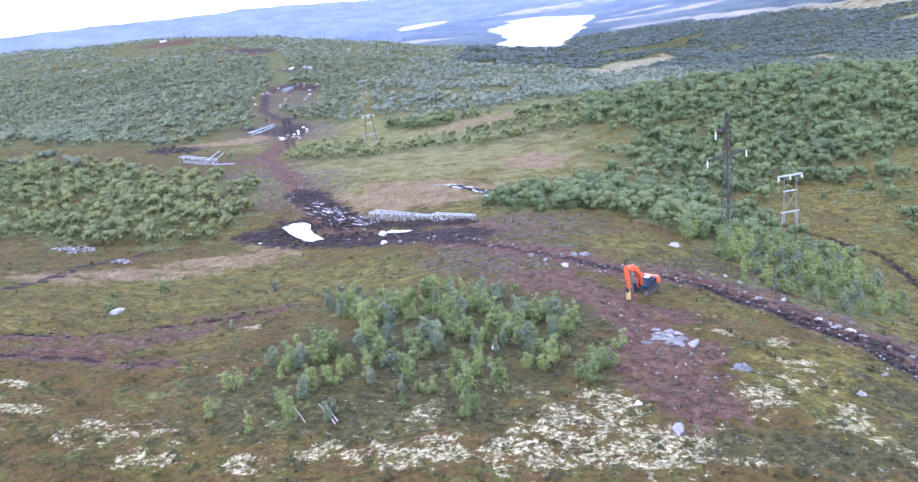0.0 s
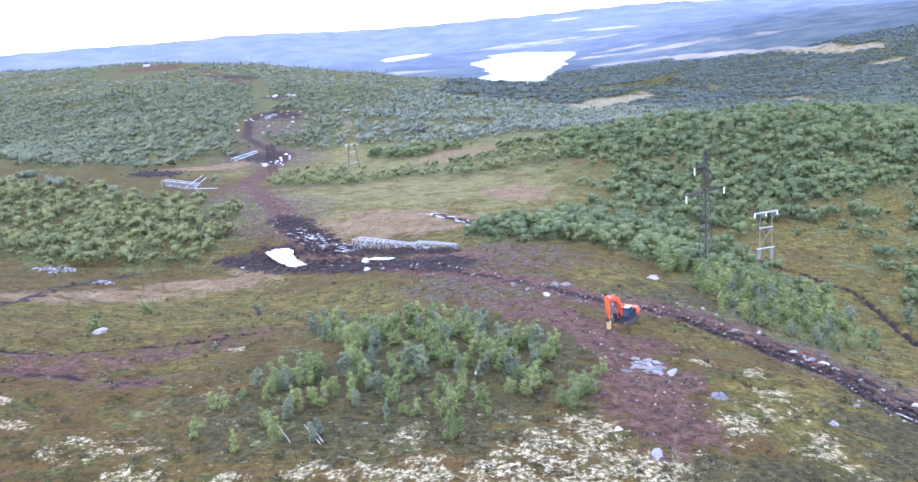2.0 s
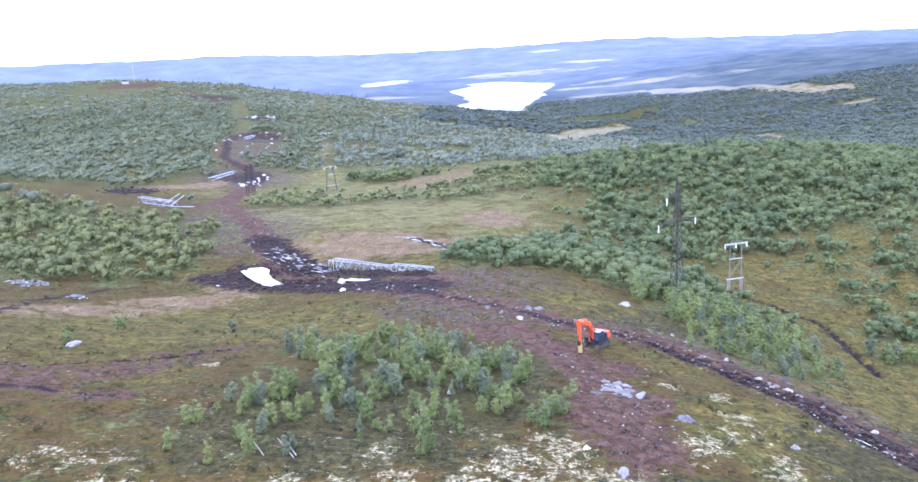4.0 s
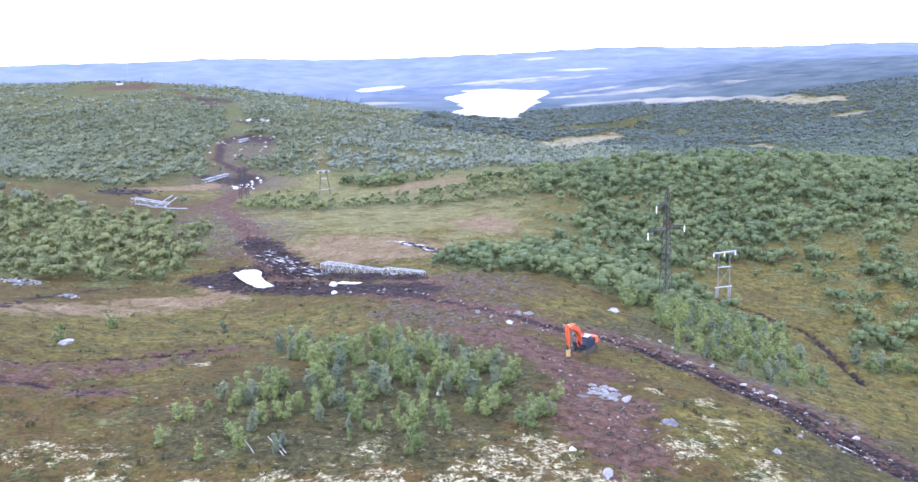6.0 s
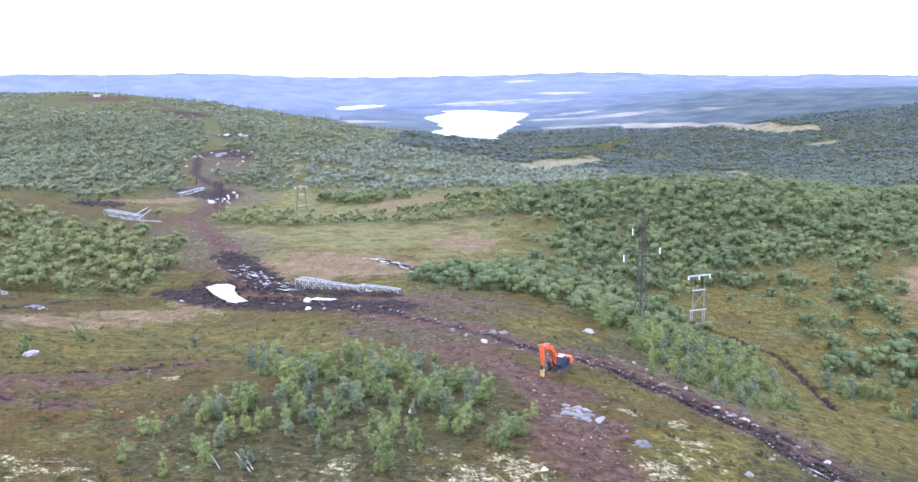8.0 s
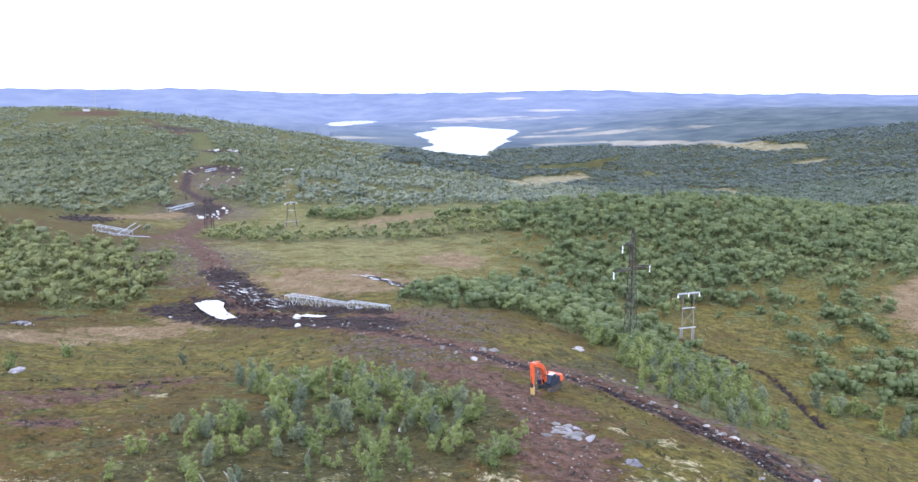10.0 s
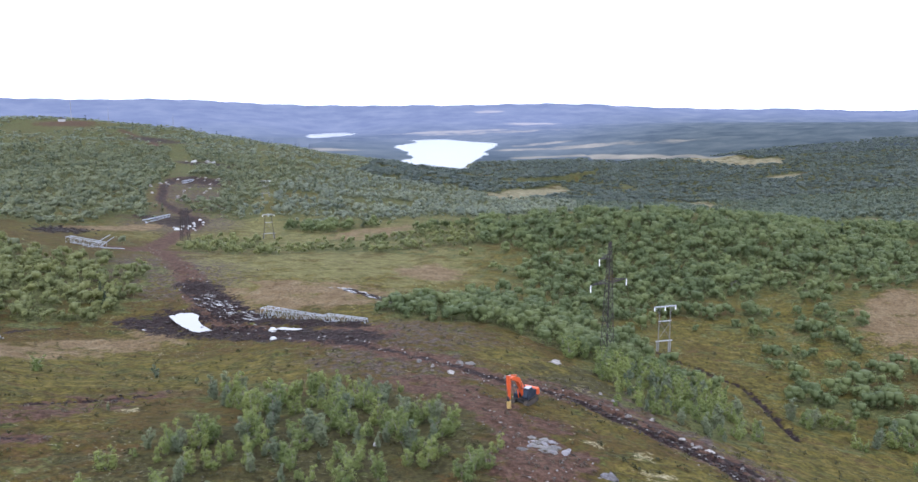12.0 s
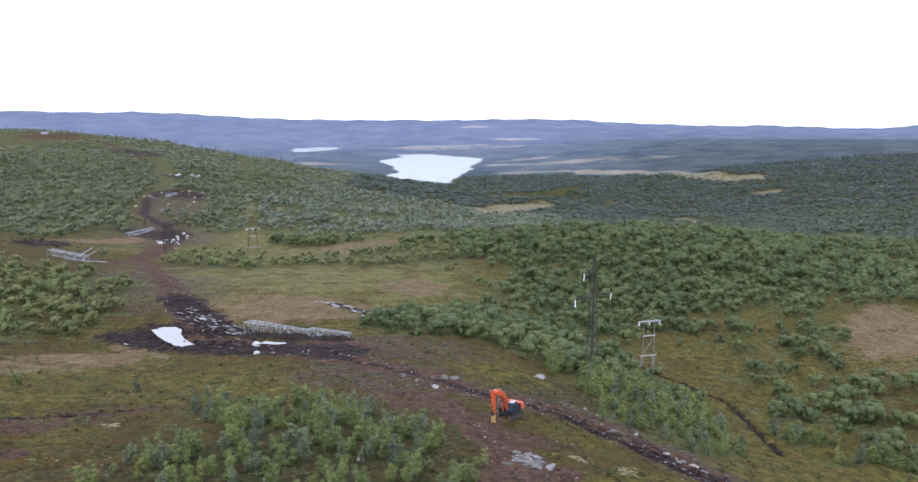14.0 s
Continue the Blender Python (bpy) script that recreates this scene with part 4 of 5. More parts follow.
# ---- the excavator with its rock breaker ----
def excavator(x, y, heading):
    ex = base("excavator", x, y, heading, 0.08)
    ex.scale = (1.02, 1.02, 1.02)
    for side in (-1, 1):
        y0, y1 = (0.85, 1.45) if side > 0 else (-1.45, -0.85)
        loop = [(-2.05, 0.14), (-1.7, 0.0), (1.7, 0.0), (2.05, 0.14), (2.2, 0.46), (2.05, 0.78), (1.75, 0.9), (-1.75, 0.9), (-2.05, 0.78), (-2.2, 0.46)]
        belt = part("track", slab(loop, y0, y1, 0.04), MAT_TRACK, ex, "muddy steel crawler track")
        for k in range(16):
            px = -1.8 + k * 0.24
            part("track_shoe", box(px - 0.07, y0 - 0.02, 0.885, px + 0.07, y1 + 0.02, 0.935), MAT_TRACK, belt)
        for px in (-1.8, 1.8):
            bm = bar((px, y0 - 0.04, 0.46), (px, y1 + 0.04, 0.46), 0.62, 14)
            part("sprocket", bm, MAT_BLACK, belt)
    part("undercarriage", box(-1.3, -0.9, 0.35, 1.3, 0.9, 0.85, 0.06), MAT_BLACK, ex)
    part("turntable", bar((0, 0, 0.8), (0, 0, 1.08), 1.5, 20), MAT_BLACK, ex)
    part("deck", box(-2.3, -1.38, 1.05, 1.55, 1.38, 1.25, 0.04), MAT_BLACK, ex)
    weight = [(-2.85, 1.15), (-2.2, 1.05), (-1.75, 1.05), (-1.75, 2.35), (-2.45, 2.35), (-2.8, 2.05)]
    part("counterweight", slab(weight, -1.38, 1.38, 0.16), MAT_ORANGE, ex, "rounded orange counterweight")
    part("engine_hood", box(-1.74, -1.3, 1.25, -0.15, 1.3, 2.25, 0.10), MAT_NAVY, ex, "dark engine hood")
    part("hood_panel", box(-1.5, -0.2, 2.2, -0.5, 0.75, 2.32, 0.05), MAT_PALE, ex, "pale grey hood cover")
    part("exhaust", bar((-1.2, -0.75, 2.3), (-1.2, -0.75, 2.75), 0.14, 10), MAT_BLACK, ex)
    part("side_box", box(-0.14, -1.36, 1.25, 1.5, -0.55, 1.95, 0.08), MAT_NAVY, ex)
    cab = part("cab", slab([(-0.2, 1.25), (1.45, 1.25), (1.62, 1.7), (1.38, 2.95), (1.1, 3.05), (-0.1, 3.05), (-0.2, 2.8)], 0.32, 1.36, 0.05), MAT_NAVY, ex, "dark blue-grey operator cab")
    part("windscreen", slab([(1.645, 1.75), (1.66, 1.76), (1.43, 2.88), (1.40, 2.88)], 0.42, 1.27, 0), MAT_GLASS, cab)
    part("side_window", box(0.55, 1.355, 1.85, 1.28, 1.38, 2.85), MAT_GLASS, cab)
    part("side_window", box(-0.1, 1.355, 1.95, 0.47, 1.38, 2.85), MAT_GLASS, cab)
    part("inner_window", box(-0.05, 0.3, 1.95, 1.2, 0.325, 2.85), MAT_GLASS, cab)
    part("roof_plate", box(-0.15, 0.36, 3.05, 1.2, 1.32, 3.10, 0.02), MAT_PALE, cab)
    boom = part("boom", slab([(0.45, 1.55), (0.85, 1.45), (1.75, 3.2), (2.75, 4.55), (4.4, 5.35), (5.45, 5.55), (5.6, 5.75), (5.45, 5.95), (4.2, 5.9), (2.35, 5.2), (1.15, 3.6), (0.4, 1.9)], -0.3, 0.3, 0.04), MAT_ORANGE, ex, "orange curved boom")
    part("boom_pin", bar((5.45, -0.42, 5.72), (5.45, 0.42, 5.72), 0.2, 10), MAT_BLACK, boom)
    for side in (-0.42, 0.42):
        ram = part("boom_cylinder", bar((1.35, side, 1.35), (1.75, side, 2.9), 0.2, 10), MAT_ORANGE, ex)
        part("rod", bar((1.75, side, 2.9), (2.2, side, 4.35), 0.1, 8), MAT_CHROME, ram)
    ram = part("stick_cylinder", bar((3.1, 0, 5.75), (4.9, 0, 6.25), 0.2, 10), MAT_ORANGE, ex)
    part("rod", bar((4.9, 0, 6.25), (6.0, 0, 6.45), 0.1, 8), MAT_CHROME, ram)
    stick = part("stick", slab([(5.2, 5.75), (5.5, 6.2), (6.05, 6.55), (6.05, 5.9), (5.78, 4.2), (5.55, 2.35), (5.32, 2.3), (5.22, 4.2)], -0.24, 0.24, 0.04), MAT_ORANGE, ex, "orange dipper arm hanging down")
    ram = part("bucket_cylinder", bar((6.05, 0, 5.8), (5.95, 0, 4.2), 0.17, 10), MAT_ORANGE, stick)
    part("rod", bar((5.95, 0, 4.2), (5.85, 0, 2.9), 0.09, 8), MAT_CHROME, stick)
    part("link", slab([(5.4, 2.5), (5.9, 3.0), (6.0, 2.85), (5.75, 2.05), (5.55, 2.05)], -0.2, 0.2, 0.02), MAT_BLACK, stick)
    breaker = part("rock_breaker", slab([(5.15, 2.1), (5.75, 2.2), (5.72, 0.95), (5.55, 0.75), (5.3, 0.75), (5.12, 0.95)], -0.27, 0.27, 0.05), MAT_YELLOW, ex, "yellow hydraulic rock breaker")
    part("chisel", bar((5.42, 0, 0.76), (5.42, 0, -0.05), 0.15, 10, 0.06), MAT_BLACK, breaker)
    for side in (-0.3, 0.3):
        part("hand_rail", bar((-1.6, side * 4.4, 2.3), (-0.3, side * 4.4, 2.55), 0.05, 5), MAT_BLACK, ex)
    return tagged(ex, "orange crawler excavator with a yellow rock breaker on bare ground", "excavator")


excavator(19.5, 132.9, -126)


# ---- lattice pylons ----
def lattice(thing, levels, leg_wide, brace_wide, material):
    """Four legs and crossed bars between levels of (height, half width)."""
    for sx, sy in ((1, 1), (1, -1), (-1, -1), (-1, 1)):
        for (z0, w0), (z1, w1) in zip(levels, levels[1:]):
            part("leg", bar((sx * w0, sy * w0, z0), (sx * w1, sy * w1, z1), leg_wide), material, thing)
    for (z0, w0), (z1, w1) in zip(levels, levels[1:]):
        ring0 = [(w0, w0, z0), (w0, -w0, z0), (-w0, -w0, z0), (-w0, w0, z0)]
        ring1 = [(w1, w1, z1), (w1, -w1, z1), (-w1, -w1, z1), (-w1, w1, z1)]
        for k in range(4):
            n = (k + 1) % 4
            part("brace", bar(ring0[k], ring1[n], brace_wide), material, thing)
            part("brace", bar(ring0[n], ring1[k], brace_wide), material, thing)
            part("tie", bar(ring1[k], ring1[n], brace_wide), material, thing)


def insulator(thing, x, y, z, length, wide=0.26):
    bm = bmesh.new()
    n = 9
    for k in range(n):
        zz = z - length * (k + 0.5) / n
        bmesh.ops.create_cone(bm, cap_ends=True, segments=10, radius1=wide / 2, radius2=wide / 3, depth=length / n * 0.95, matrix=Matrix.Translation((x, y, zz)))
    part("insulator", bm, MAT_WHITE, thing, "white insulator string")


def cross_arm(thing, z, half, reach, rise, material, side):
    tip = (side * reach, 0, z + rise)
    for sy in (-half, half):
        part("arm_bar", bar((side * half, sy, z), tip, 0.24), material, thing)
        part("arm_bar", bar((side * half, sy, z + 0.9), tip, 0.16), material, thing)
        for k in (0.33, 0.66):
            lo = Vector((side * half, sy, z)).lerp(Vector(tip), k)
            hi = Vector((side * half, sy, z + 0.9)).lerp(Vector(tip), k * 0.9)
            part("arm_brace", bar(lo, hi, 0.08), material, thing)


def pylon(x, y, turn):
    py = base("pylon", x, y, turn, 0.3)
    h = 29.5
    levels = [(z, 1.25 - 0.78 * min(z / 24.0, 1) - (0.25 * (z - 24) / (h - 24) if z > 24 else 0)) for z in (0, 3.2, 6.2, 9.0, 11.7, 14.2, 16.5, 18.6, 20.3, 22.2, 24.0, 25.8, 27.6, h)]
    lattice(py, levels, 0.17, 0.085, MAT_RUST)
    cross_arm(py, 19.6, 0.55, 6.4, 0.15, MAT_RUST, 1)
    cross_arm(py, 19.6, 0.55, 6.4, 0.15, MAT_RUST, -1)
    cross_arm(py, 25.6, 0.45, 3.6, 0.1, MAT_RUST, -1)
    insulator(py, 6.4, 0, 19.75, 1.7)
    insulator(py, -6.4, 0, 19.75, 1.7)
    insulator(py, -3.6, 0, 25.7, 1.7)
    for sx in (-1, 1):
        for sy in (-1, 1):
            part("footing", box(sx * 1.25 - 0.3, sy * 1.25 - 0.3, -0.4, sx * 1.25 + 0.3, sy * 1.25 + 0.3, 0.35, 0.03), MAT_CONCRETE, py)
    return tagged(py, "tall dark rusty lattice pylon with white insulators", "pylon")


pylon(47.8, 190.1, 35)


def anchor_pylon(x, y, turn):
    py = base("pylon", x, y, turn, 0.3)
    lattice(py, [(z, 1.95 - 0.035 * z) for z in (0, 3.2, 6.2, 9.0, 11.8, 14.4, 16.8)], 0.30, 0.14, MAT_RUST)
    cross_arm(py, 14.2, 1.3, 3.2, 0.2, MAT_RUST, 1)
    cross_arm(py, 14.2, 1.3, 3.2, 0.2, MAT_RUST, -1)
    return tagged(py, "squat dark lattice anchor pylon behind birches", "pylon")


anchor_pylon(-114.4, 418.0, 35)


# ---- portal poles of the smaller line ----
def portal(x, y, turn, splay, high, lean, stout=1.0):
    po = base("portal_pole", x, y, turn, 0.3, (0, lean))
    w = 1.65
    for s in (-1, 1):
        foot = s * (w + splay)
        part("post", bar((foot, 0, 0), (s * w, 0, high), 0.26 * stout, 10, 0.20 * stout), MAT_POST if stout == 1.0 else MAT_RUST, po)
        for o in (-0.28, 0.28):
            part("stub_post", bar((foot + o, 0.12, -0.2), (foot + o - s * splay * 0.25, 0.12, 3.4), 0.26, 8), MAT_CONCRETE, po)
        part("brace", bar((s * (w + splay * 0.7), -0.15, high * 0.30), (-s * w * 1.0, -0.15, high * 0.66), 0.13, 6), MAT_POST, po)
    part("cross_arm", box(-3.5, -0.16, high - 0.28, 3.5, 0.16, high + 0.06, 0.03), MAT_PALE, po, "pale timber cross arm")
    part("tie_beam", box(-w - 0.35, -0.12, high * 0.67, w + 0.35, 0.12, high * 0.67 + 0.26, 0.02), MAT_PALE, po)
    part("tie_beam", box(-w - 0.75 - splay, -0.12, 3.2, w + 0.75 + splay, 0.12, 3.5, 0.02), MAT_PALE, po)
    part("brace", bar((-w, 0.1, high - 2.2), (-2.9, 0.1, high - 0.2), 0.12, 6), MAT_POST, po)
    part("brace", bar((w, 0.1, high - 2.2), (2.9, 0.1, high - 0.2), 0.12, 6), MAT_POST, po)
    for k in (-3.3, 0, 3.3):
        insulator(po, k, 0, high - 0.26, 0.95, 0.3)
    return tagged(po, "grey timber portal pole with a pale cross arm", "utility pole", "portal poles of the small line")


portal(69.9, 214.8, 15, 0.25, 13.2, 0)
portal(-78.3, 452.6, 27, 1.5, 14.0, 0, 1.6)
portal(-111.8, 638.4, 27, 1.2, 13.0, 0)


# ---- lattice masts that lie on the ground, waiting to be raised ----
def lying_mast(ax, ay, bx, by, w0, w1, bays, label, chord=0.16):
    length = math.hypot(bx - ax, by - ay)
    mast = new("lattice_mast")
    za, zb = gz(ax, ay) + w0 / 2 - 0.1, gz(bx, by) + w1 / 2 - 0.1
    d = Vector((bx - ax, by - ay, zb - za)).normalized()
    side = d.cross(Vector((0, 0, 1))).normalized()
    up = side.cross(d)
    mast.matrix_basis = Matrix(((d.x, -side.x, up.x, ax), (d.y, -side.y, up.y, ay), (d.z, -side.z, up.z, za), (0, 0, 0, 1)))
    ring = []
    for k in range(bays + 1):
        w = (w0 + (w1 - w0) * k / bays) / 2
        px = length * k / bays
        ring.append([(px, w, w), (px, -w, w), (px, -w, -w), (px, w, -w)])
    for k in range(4):
        part("chord", bar(ring[0][k], ring[-1][k], chord), MAT_ZINC, mast)
    for k in range(bays):
        for f in range(4):
            n = (f + 1) % 4
            a, b = (f, n) if k % 2 else (n, f)
            part("brace", bar(ring[k][a], ring[k + 1][b], 0.10), MAT_ZINC, mast)
            part("strut", bar(ring[k][f], ring[k][n], 0.09), MAT_ZINC, mast)
    for f in range(4):
        part("strut", bar(ring[-1][f], ring[-1][(f + 1) % 4], 0.12), MAT_ZINC, mast)
    return tagged(mast, label, "mast", "lattice masts on the ground")


lying_mast(-40.0, 221.2, -22.4, 211.0, 3.1, 1.1, 14, "tapered galvanised lattice mast lying on bare peat")
lying_mast(-22.0, 210.4, -11.2, 203.6, 1.8, 1.1, 8, "slim galvanised mast section lying on bare peat")
lying_mast(-141.5, 343.0, -124.5, 336.5, 2.8, 2.4, 8, "galvanised lattice mast section beside the bog", 0.26)
for (x0, y0, x1, y1, rise) in ((-131, 339, -124, 342, 5.5), (-127, 337.5, -121.5, 339.5, 4.8), (-125, 336, -117, 338, 0.6)):
    leg = new("mast_leg", finish("mast_leg", bar((x0, y0, gz(x0, y0) + 0.3), (x1, y1, gz(x1, y1) + rise), 0.34), MAT_ZINC))
    tagged(leg, "loose galvanised mast leg leaning by the lattice section", "mast leg", "loose mast legs")
lying_mast(-155.0, 481.0, -150.5, 516.0, 1.8, 1.3, 9, "galvanised mast lying beside the upper track", 0.4)
lying_mast(-190.0, 694.0, -187.0, 716.0, 1.8, 1.4, 6, "galvanised mast on churned ground up the hill", 0.5)

# ---- radio masts on the far hill ----
for x, y, high in ((-499, 1249, 33), (-478, 1340, 22), (-400, 1420, 20)):
    rm = base("radio_mast", x, y, 0, 0.5)
    part("pole", bar((0, 0, 0), (0, 0, high), 0.8, 6, 0.45), MAT_STONE_PALE, rm)
    part("aerial", bar((0, 0, high), (0, 0, high + 3), 0.4, 6, 0.2), MAT_PALE, rm)
    tagged(rm, "thin pale radio mast on a far wooded hill", "mast", "radio masts")
hut = base("hut", -511, 1244, 20, 0.3)
part("wall", box(-5, -3, 0, 5, 3, 4), MAT_STONE_WHITE, hut)
part("roof", slab([(-5.5, 4), (5.5, 4), (5.5, 4.3), (0, 6), (-5.5, 4.3)], -3.4, 3.4, 0), MAT_RUST, hut, "rusty red-brown roof")
tagged(hut, "small pale hut at the foot of the radio mast", "hut")


# ---- stones ----
def stone_mesh(seed, material):
    rng = random.Random(seed)
    bm = bmesh.new()
    bmesh.ops.create_icosphere(bm, subdivisions=2, radius=0.5)
    for v in bm.verts:
        n = noise.noise(v.co * 2.3 + Vector((seed * 3.7, 0, 0))) * 0.70 + noise.noise(v.co * 5.5 + Vector((0, seed, 0))) * 0.42
        v.co *= 1 + n
        v.co.z = max(v.co.z * rng.uniform(0.92, 1.02), -0.22)
    return finish("stone", bm, material)


STONES = [stone_mesh(k, (MAT_STONE, MAT_STONE, MAT_STONE_PALE, MAT_STONE_BLUE)[k % 4]) for k in range(12)] + [stone_mesh(k, MAT_STONE_WHITE) for k in (20, 21, 22)]


def stone(x, y, wide, long, high, kind, label, group="", turn=None):
    ob = new("stone", STONES[kind])
    ob.matrix_basis = Matrix.LocRotScale((x, y, gz(x, y) + high * 0.12), Euler((0, 0, random.uniform(0, 6.28) if turn is None else turn)), (long, wide, high))
    return tagged(ob, label, "stone", group)


def loose_stone_material():
    m = Net("loose_broken_stone", 0.9)
    f = m.noise(0.25, 8, 0.75)
    return m.done(m.mix(m.island(), m.ramp(f, (0.35, (0.050, 0.046, 0.043)), (0.65, (0.13, 0.12, 0.115))), m.ramp(f, (0.3, (0.12, 0.112, 0.108)), (0.7, (0.34, 0.32, 0.31)))))


MAT_LOOSE = loose_stone_material()


def loose_stones(spots, label):
    """Many small stones, strewn at random, as one mesh."""
    verts, faces = [], []
    for x, y, wide, long, high, kind, turn in spots:
        z, c, s, start = gz(x, y) + high * 0.12, math.cos(turn), math.sin(turn), len(verts)
        for v in STONES[kind].vertices:
            verts.append((x + long * v.co.x * c - wide * v.co.y * s, y + long * v.co.x * s + wide * v.co.y * c, z + high * v.co.z))
        faces.extend(tuple(start + k for k in p.vertices) for p in STONES[kind].polygons)
    me = bpy.data.meshes.new("loose_stones")
    me.from_pydata(verts, [], faces)
    me.materials.append(MAT_LOOSE)
    return tagged(new("loose_stones", me), label, "stones", kind="stuff")


stone(26.1, 99.7, 1.7, 2.5, 1.5, 3, "big blue-grey boulder on pale lichen")
stone(14.6, 82.2, 1.3, 1.9, 1.0, 7, "blue-grey boulder among pale lichen")
stone(11.5, 88.0, 0.7, 0.9, 0.7, 14, "small white stone on the heath")
stone(12.3, 160.0, 1.9, 2.6, 1.3, 0, "grey boulder beside the track")
stone(9.9, 159.4, 1.3, 1.8, 1.0, 1, "grey boulder beside the track")
stone(7.8, 151.6, 1.2, 1.5, 1.1, 2, "pale rounded stone beside the track")
stone(4.4, 155.2, 0.8, 1.2, 0.7, 6, "pale stone beside the track")
stone(1.7, 160.0, 1.0, 1.3, 0.8, 4, "grey stone beside the track")
stone(31.8, 171.6, 1.6, 2.4, 1.4, 2, "pale boulder at the edge of the thicket")
stone(-69.5, 133.0, 1.8, 2.2, 1.4, 7, "blue-grey boulder on mossy ground")
stone(-4.5, 106.5, 0.9, 1.0, 0.8, 13, "white stone among birch scrub")
stone(38.0, 94.2, 1.1, 1.3, 0.9, 6, "pale stone on yellow moss")
stone(122.0, 294.0, 4.0, 5.5, 3.0, 2, "large pale boulder among birches")
sr = random.Random(12)
for k in range(44):
    x, y = 19.6 + sr.gauss(0, 1.5), 110.4 + sr.gauss(0, 2.0)
    w = sr.uniform(0.3, 1.3)
    stone(x, y, w, w * sr.uniform(1.2, 2.4), w * sr.uniform(0.16, 0.32), sr.choice((0, 1, 4, 7, 5)), "flat blue-grey bedrock slab bared among red soil", "bedrock slabs")
for x, y in ((38.3, 135.5), (43.5, 138.4), (45.4, 127.9), (47.1, 127.5), (46.4, 124.4), (48.4, 123.5), (50.3, 122.6), (51.2, 116.4), (53.4, 114.5), (55.4, 109.2), (44.3, 102.6), (38.6, 146.8), (36.9, 150.6), (46.6, 126.2), (47.6, 125.4), (49.2, 121.6)):
    s = sr.uniform(0.4, 0.95)
    stone(x, y, s, s * sr.uniform(1.1, 1.8), s * 0.8, sr.choice((2, 6, 10, 0)), "pale broken stone along the peat track", "stones along the track")
for way, count, spread, big, group in ((ROAD, 220, 4.6, 0.40, "stones strewn along the peat track"), (TRACK, 90, 6.0, 0.42, "stones strewn on the churned ground"), ([(4, 134), (14, 119), (19, 102), (22, 90)], 90, 5.5, 0.34, "stones strewn on the red soil")):
    strewn = []
    for k in range(count):
        i = sr.randrange(len(way) - 1)
        s = sr.random()
        x = way[i][0] + (way[i + 1][0] - way[i][0]) * s + sr.gauss(0, spread * 0.6)
        y = way[i][1] + (way[i + 1][1] - way[i][1]) * s + sr.gauss(0, spread * 0.6)
        w = big * sr.uniform(0.35, 1.0) * (1 + 0.5 * (y > 180))
        strewn.append((x, y, w, w * sr.uniform(1, 1.7), w * 0.75, sr.randrange(12), sr.uniform(0, 6.28)))
    loose_stones(strewn, "small broken " + group)
for x, y, s in ((-132.3, 467, 2.6), (-131, 470, 1.6), (-133.1, 482, 1.5), (-129.8, 484.5, 1.8), (-128, 488, 1.3), (-131.3, 500, 1.6), (-129.5, 494, 1.5), (-127, 505, 1.6), (-130.7, 512, 1.8), (-126, 478, 1.2), (-125.5, 498, 1.4), (-136, 474, 1.1), (-123, 470, 1.2), (-128, 475, 1.9)):
    stone(x, y, s, s * 1.3, s * 0.9, sr.choice((12, 13, 14)), "white block dumped at the foot of the pylon", "white blocks by the pylon")
for k in range(34):
    x, y = sr.uniform(-205, -145), sr.uniform(600, 735)
    s = sr.uniform(0.9, 2.2)
    stone(x, y, s, s * 1.4, s * 0.8, sr.choice((2, 6, 10, 1)), "pale rubble on the churned hillside", "rubble up the hill")
for k in range(10):
    x, y = sr.uniform(-236, -205), sr.uniform(866, 892)
    s = sr.uniform(1.6, 3.6)
    stone(x, y, s, s * 1.5, s, sr.choice((12, 13, 2)), "pale block on the upper clearing", "blocks on the upper clearing")
for cx, cy, ax, ay, count in ((-116, 204, 5.5, 3.6, 46), (-97.5, 191.5, 2.6, 1.8, 16)):
    for k in range(count):
        a, r = sr.uniform(0, 6.28), math.sqrt(sr.random())
        w = sr.uniform(0.5, 1.5) * (1.25 - 0.6 * r)
        stone(cx + ax * r * math.cos(a), cy + ay * r * math.sin(a), w, w * sr.uniform(1.0, 1.7), w * sr.uniform(0.5, 0.9), sr.choice((0, 2, 3, 7, 5, 9)), "broken grey rock in a heap beside wet ground", "rock heaps by the wet ground")
stone(-33.0, 193.4, 1.2, 1.7, 1.1, 12, "white stone at the edge of the churned peat")
stone(-35.0, 204.5, 1.8, 2.6, 1.0, 13, "white heap beside the milky puddle")


# ---- puddles ----
def puddle(name, cx, cy, rx, ry, turn, level, label, seed):
    bm = bmesh.new()
    ring = []
    for k in range(40):
        a = 6.283 * k / 40
        r = 1 + 0.16 * math.sin(2 * a + seed) + 0.10 * math.sin(5 * a + seed * 2) + 0.06 * math.sin(9 * a)
        u, v = rx * r * math.cos(a), ry * r * math.sin(a)
        c, s = math.cos(radians(turn)), math.sin(radians(turn))
        ring.append(bm.verts.new((cx + u * c - v * s, cy + u * s + v * c, level)))
    f = bm.faces.new(ring)
    bm.normal_update()
    if f.normal.z < 0:
        f.normal_flip()
    return tagged(new(name, finish(name, bm, MAT_PUDDLE)), label, "puddle", kind="structure")


def level_at(x, y, up):
    return float(lie(np.array(x), np.array(y))) + up


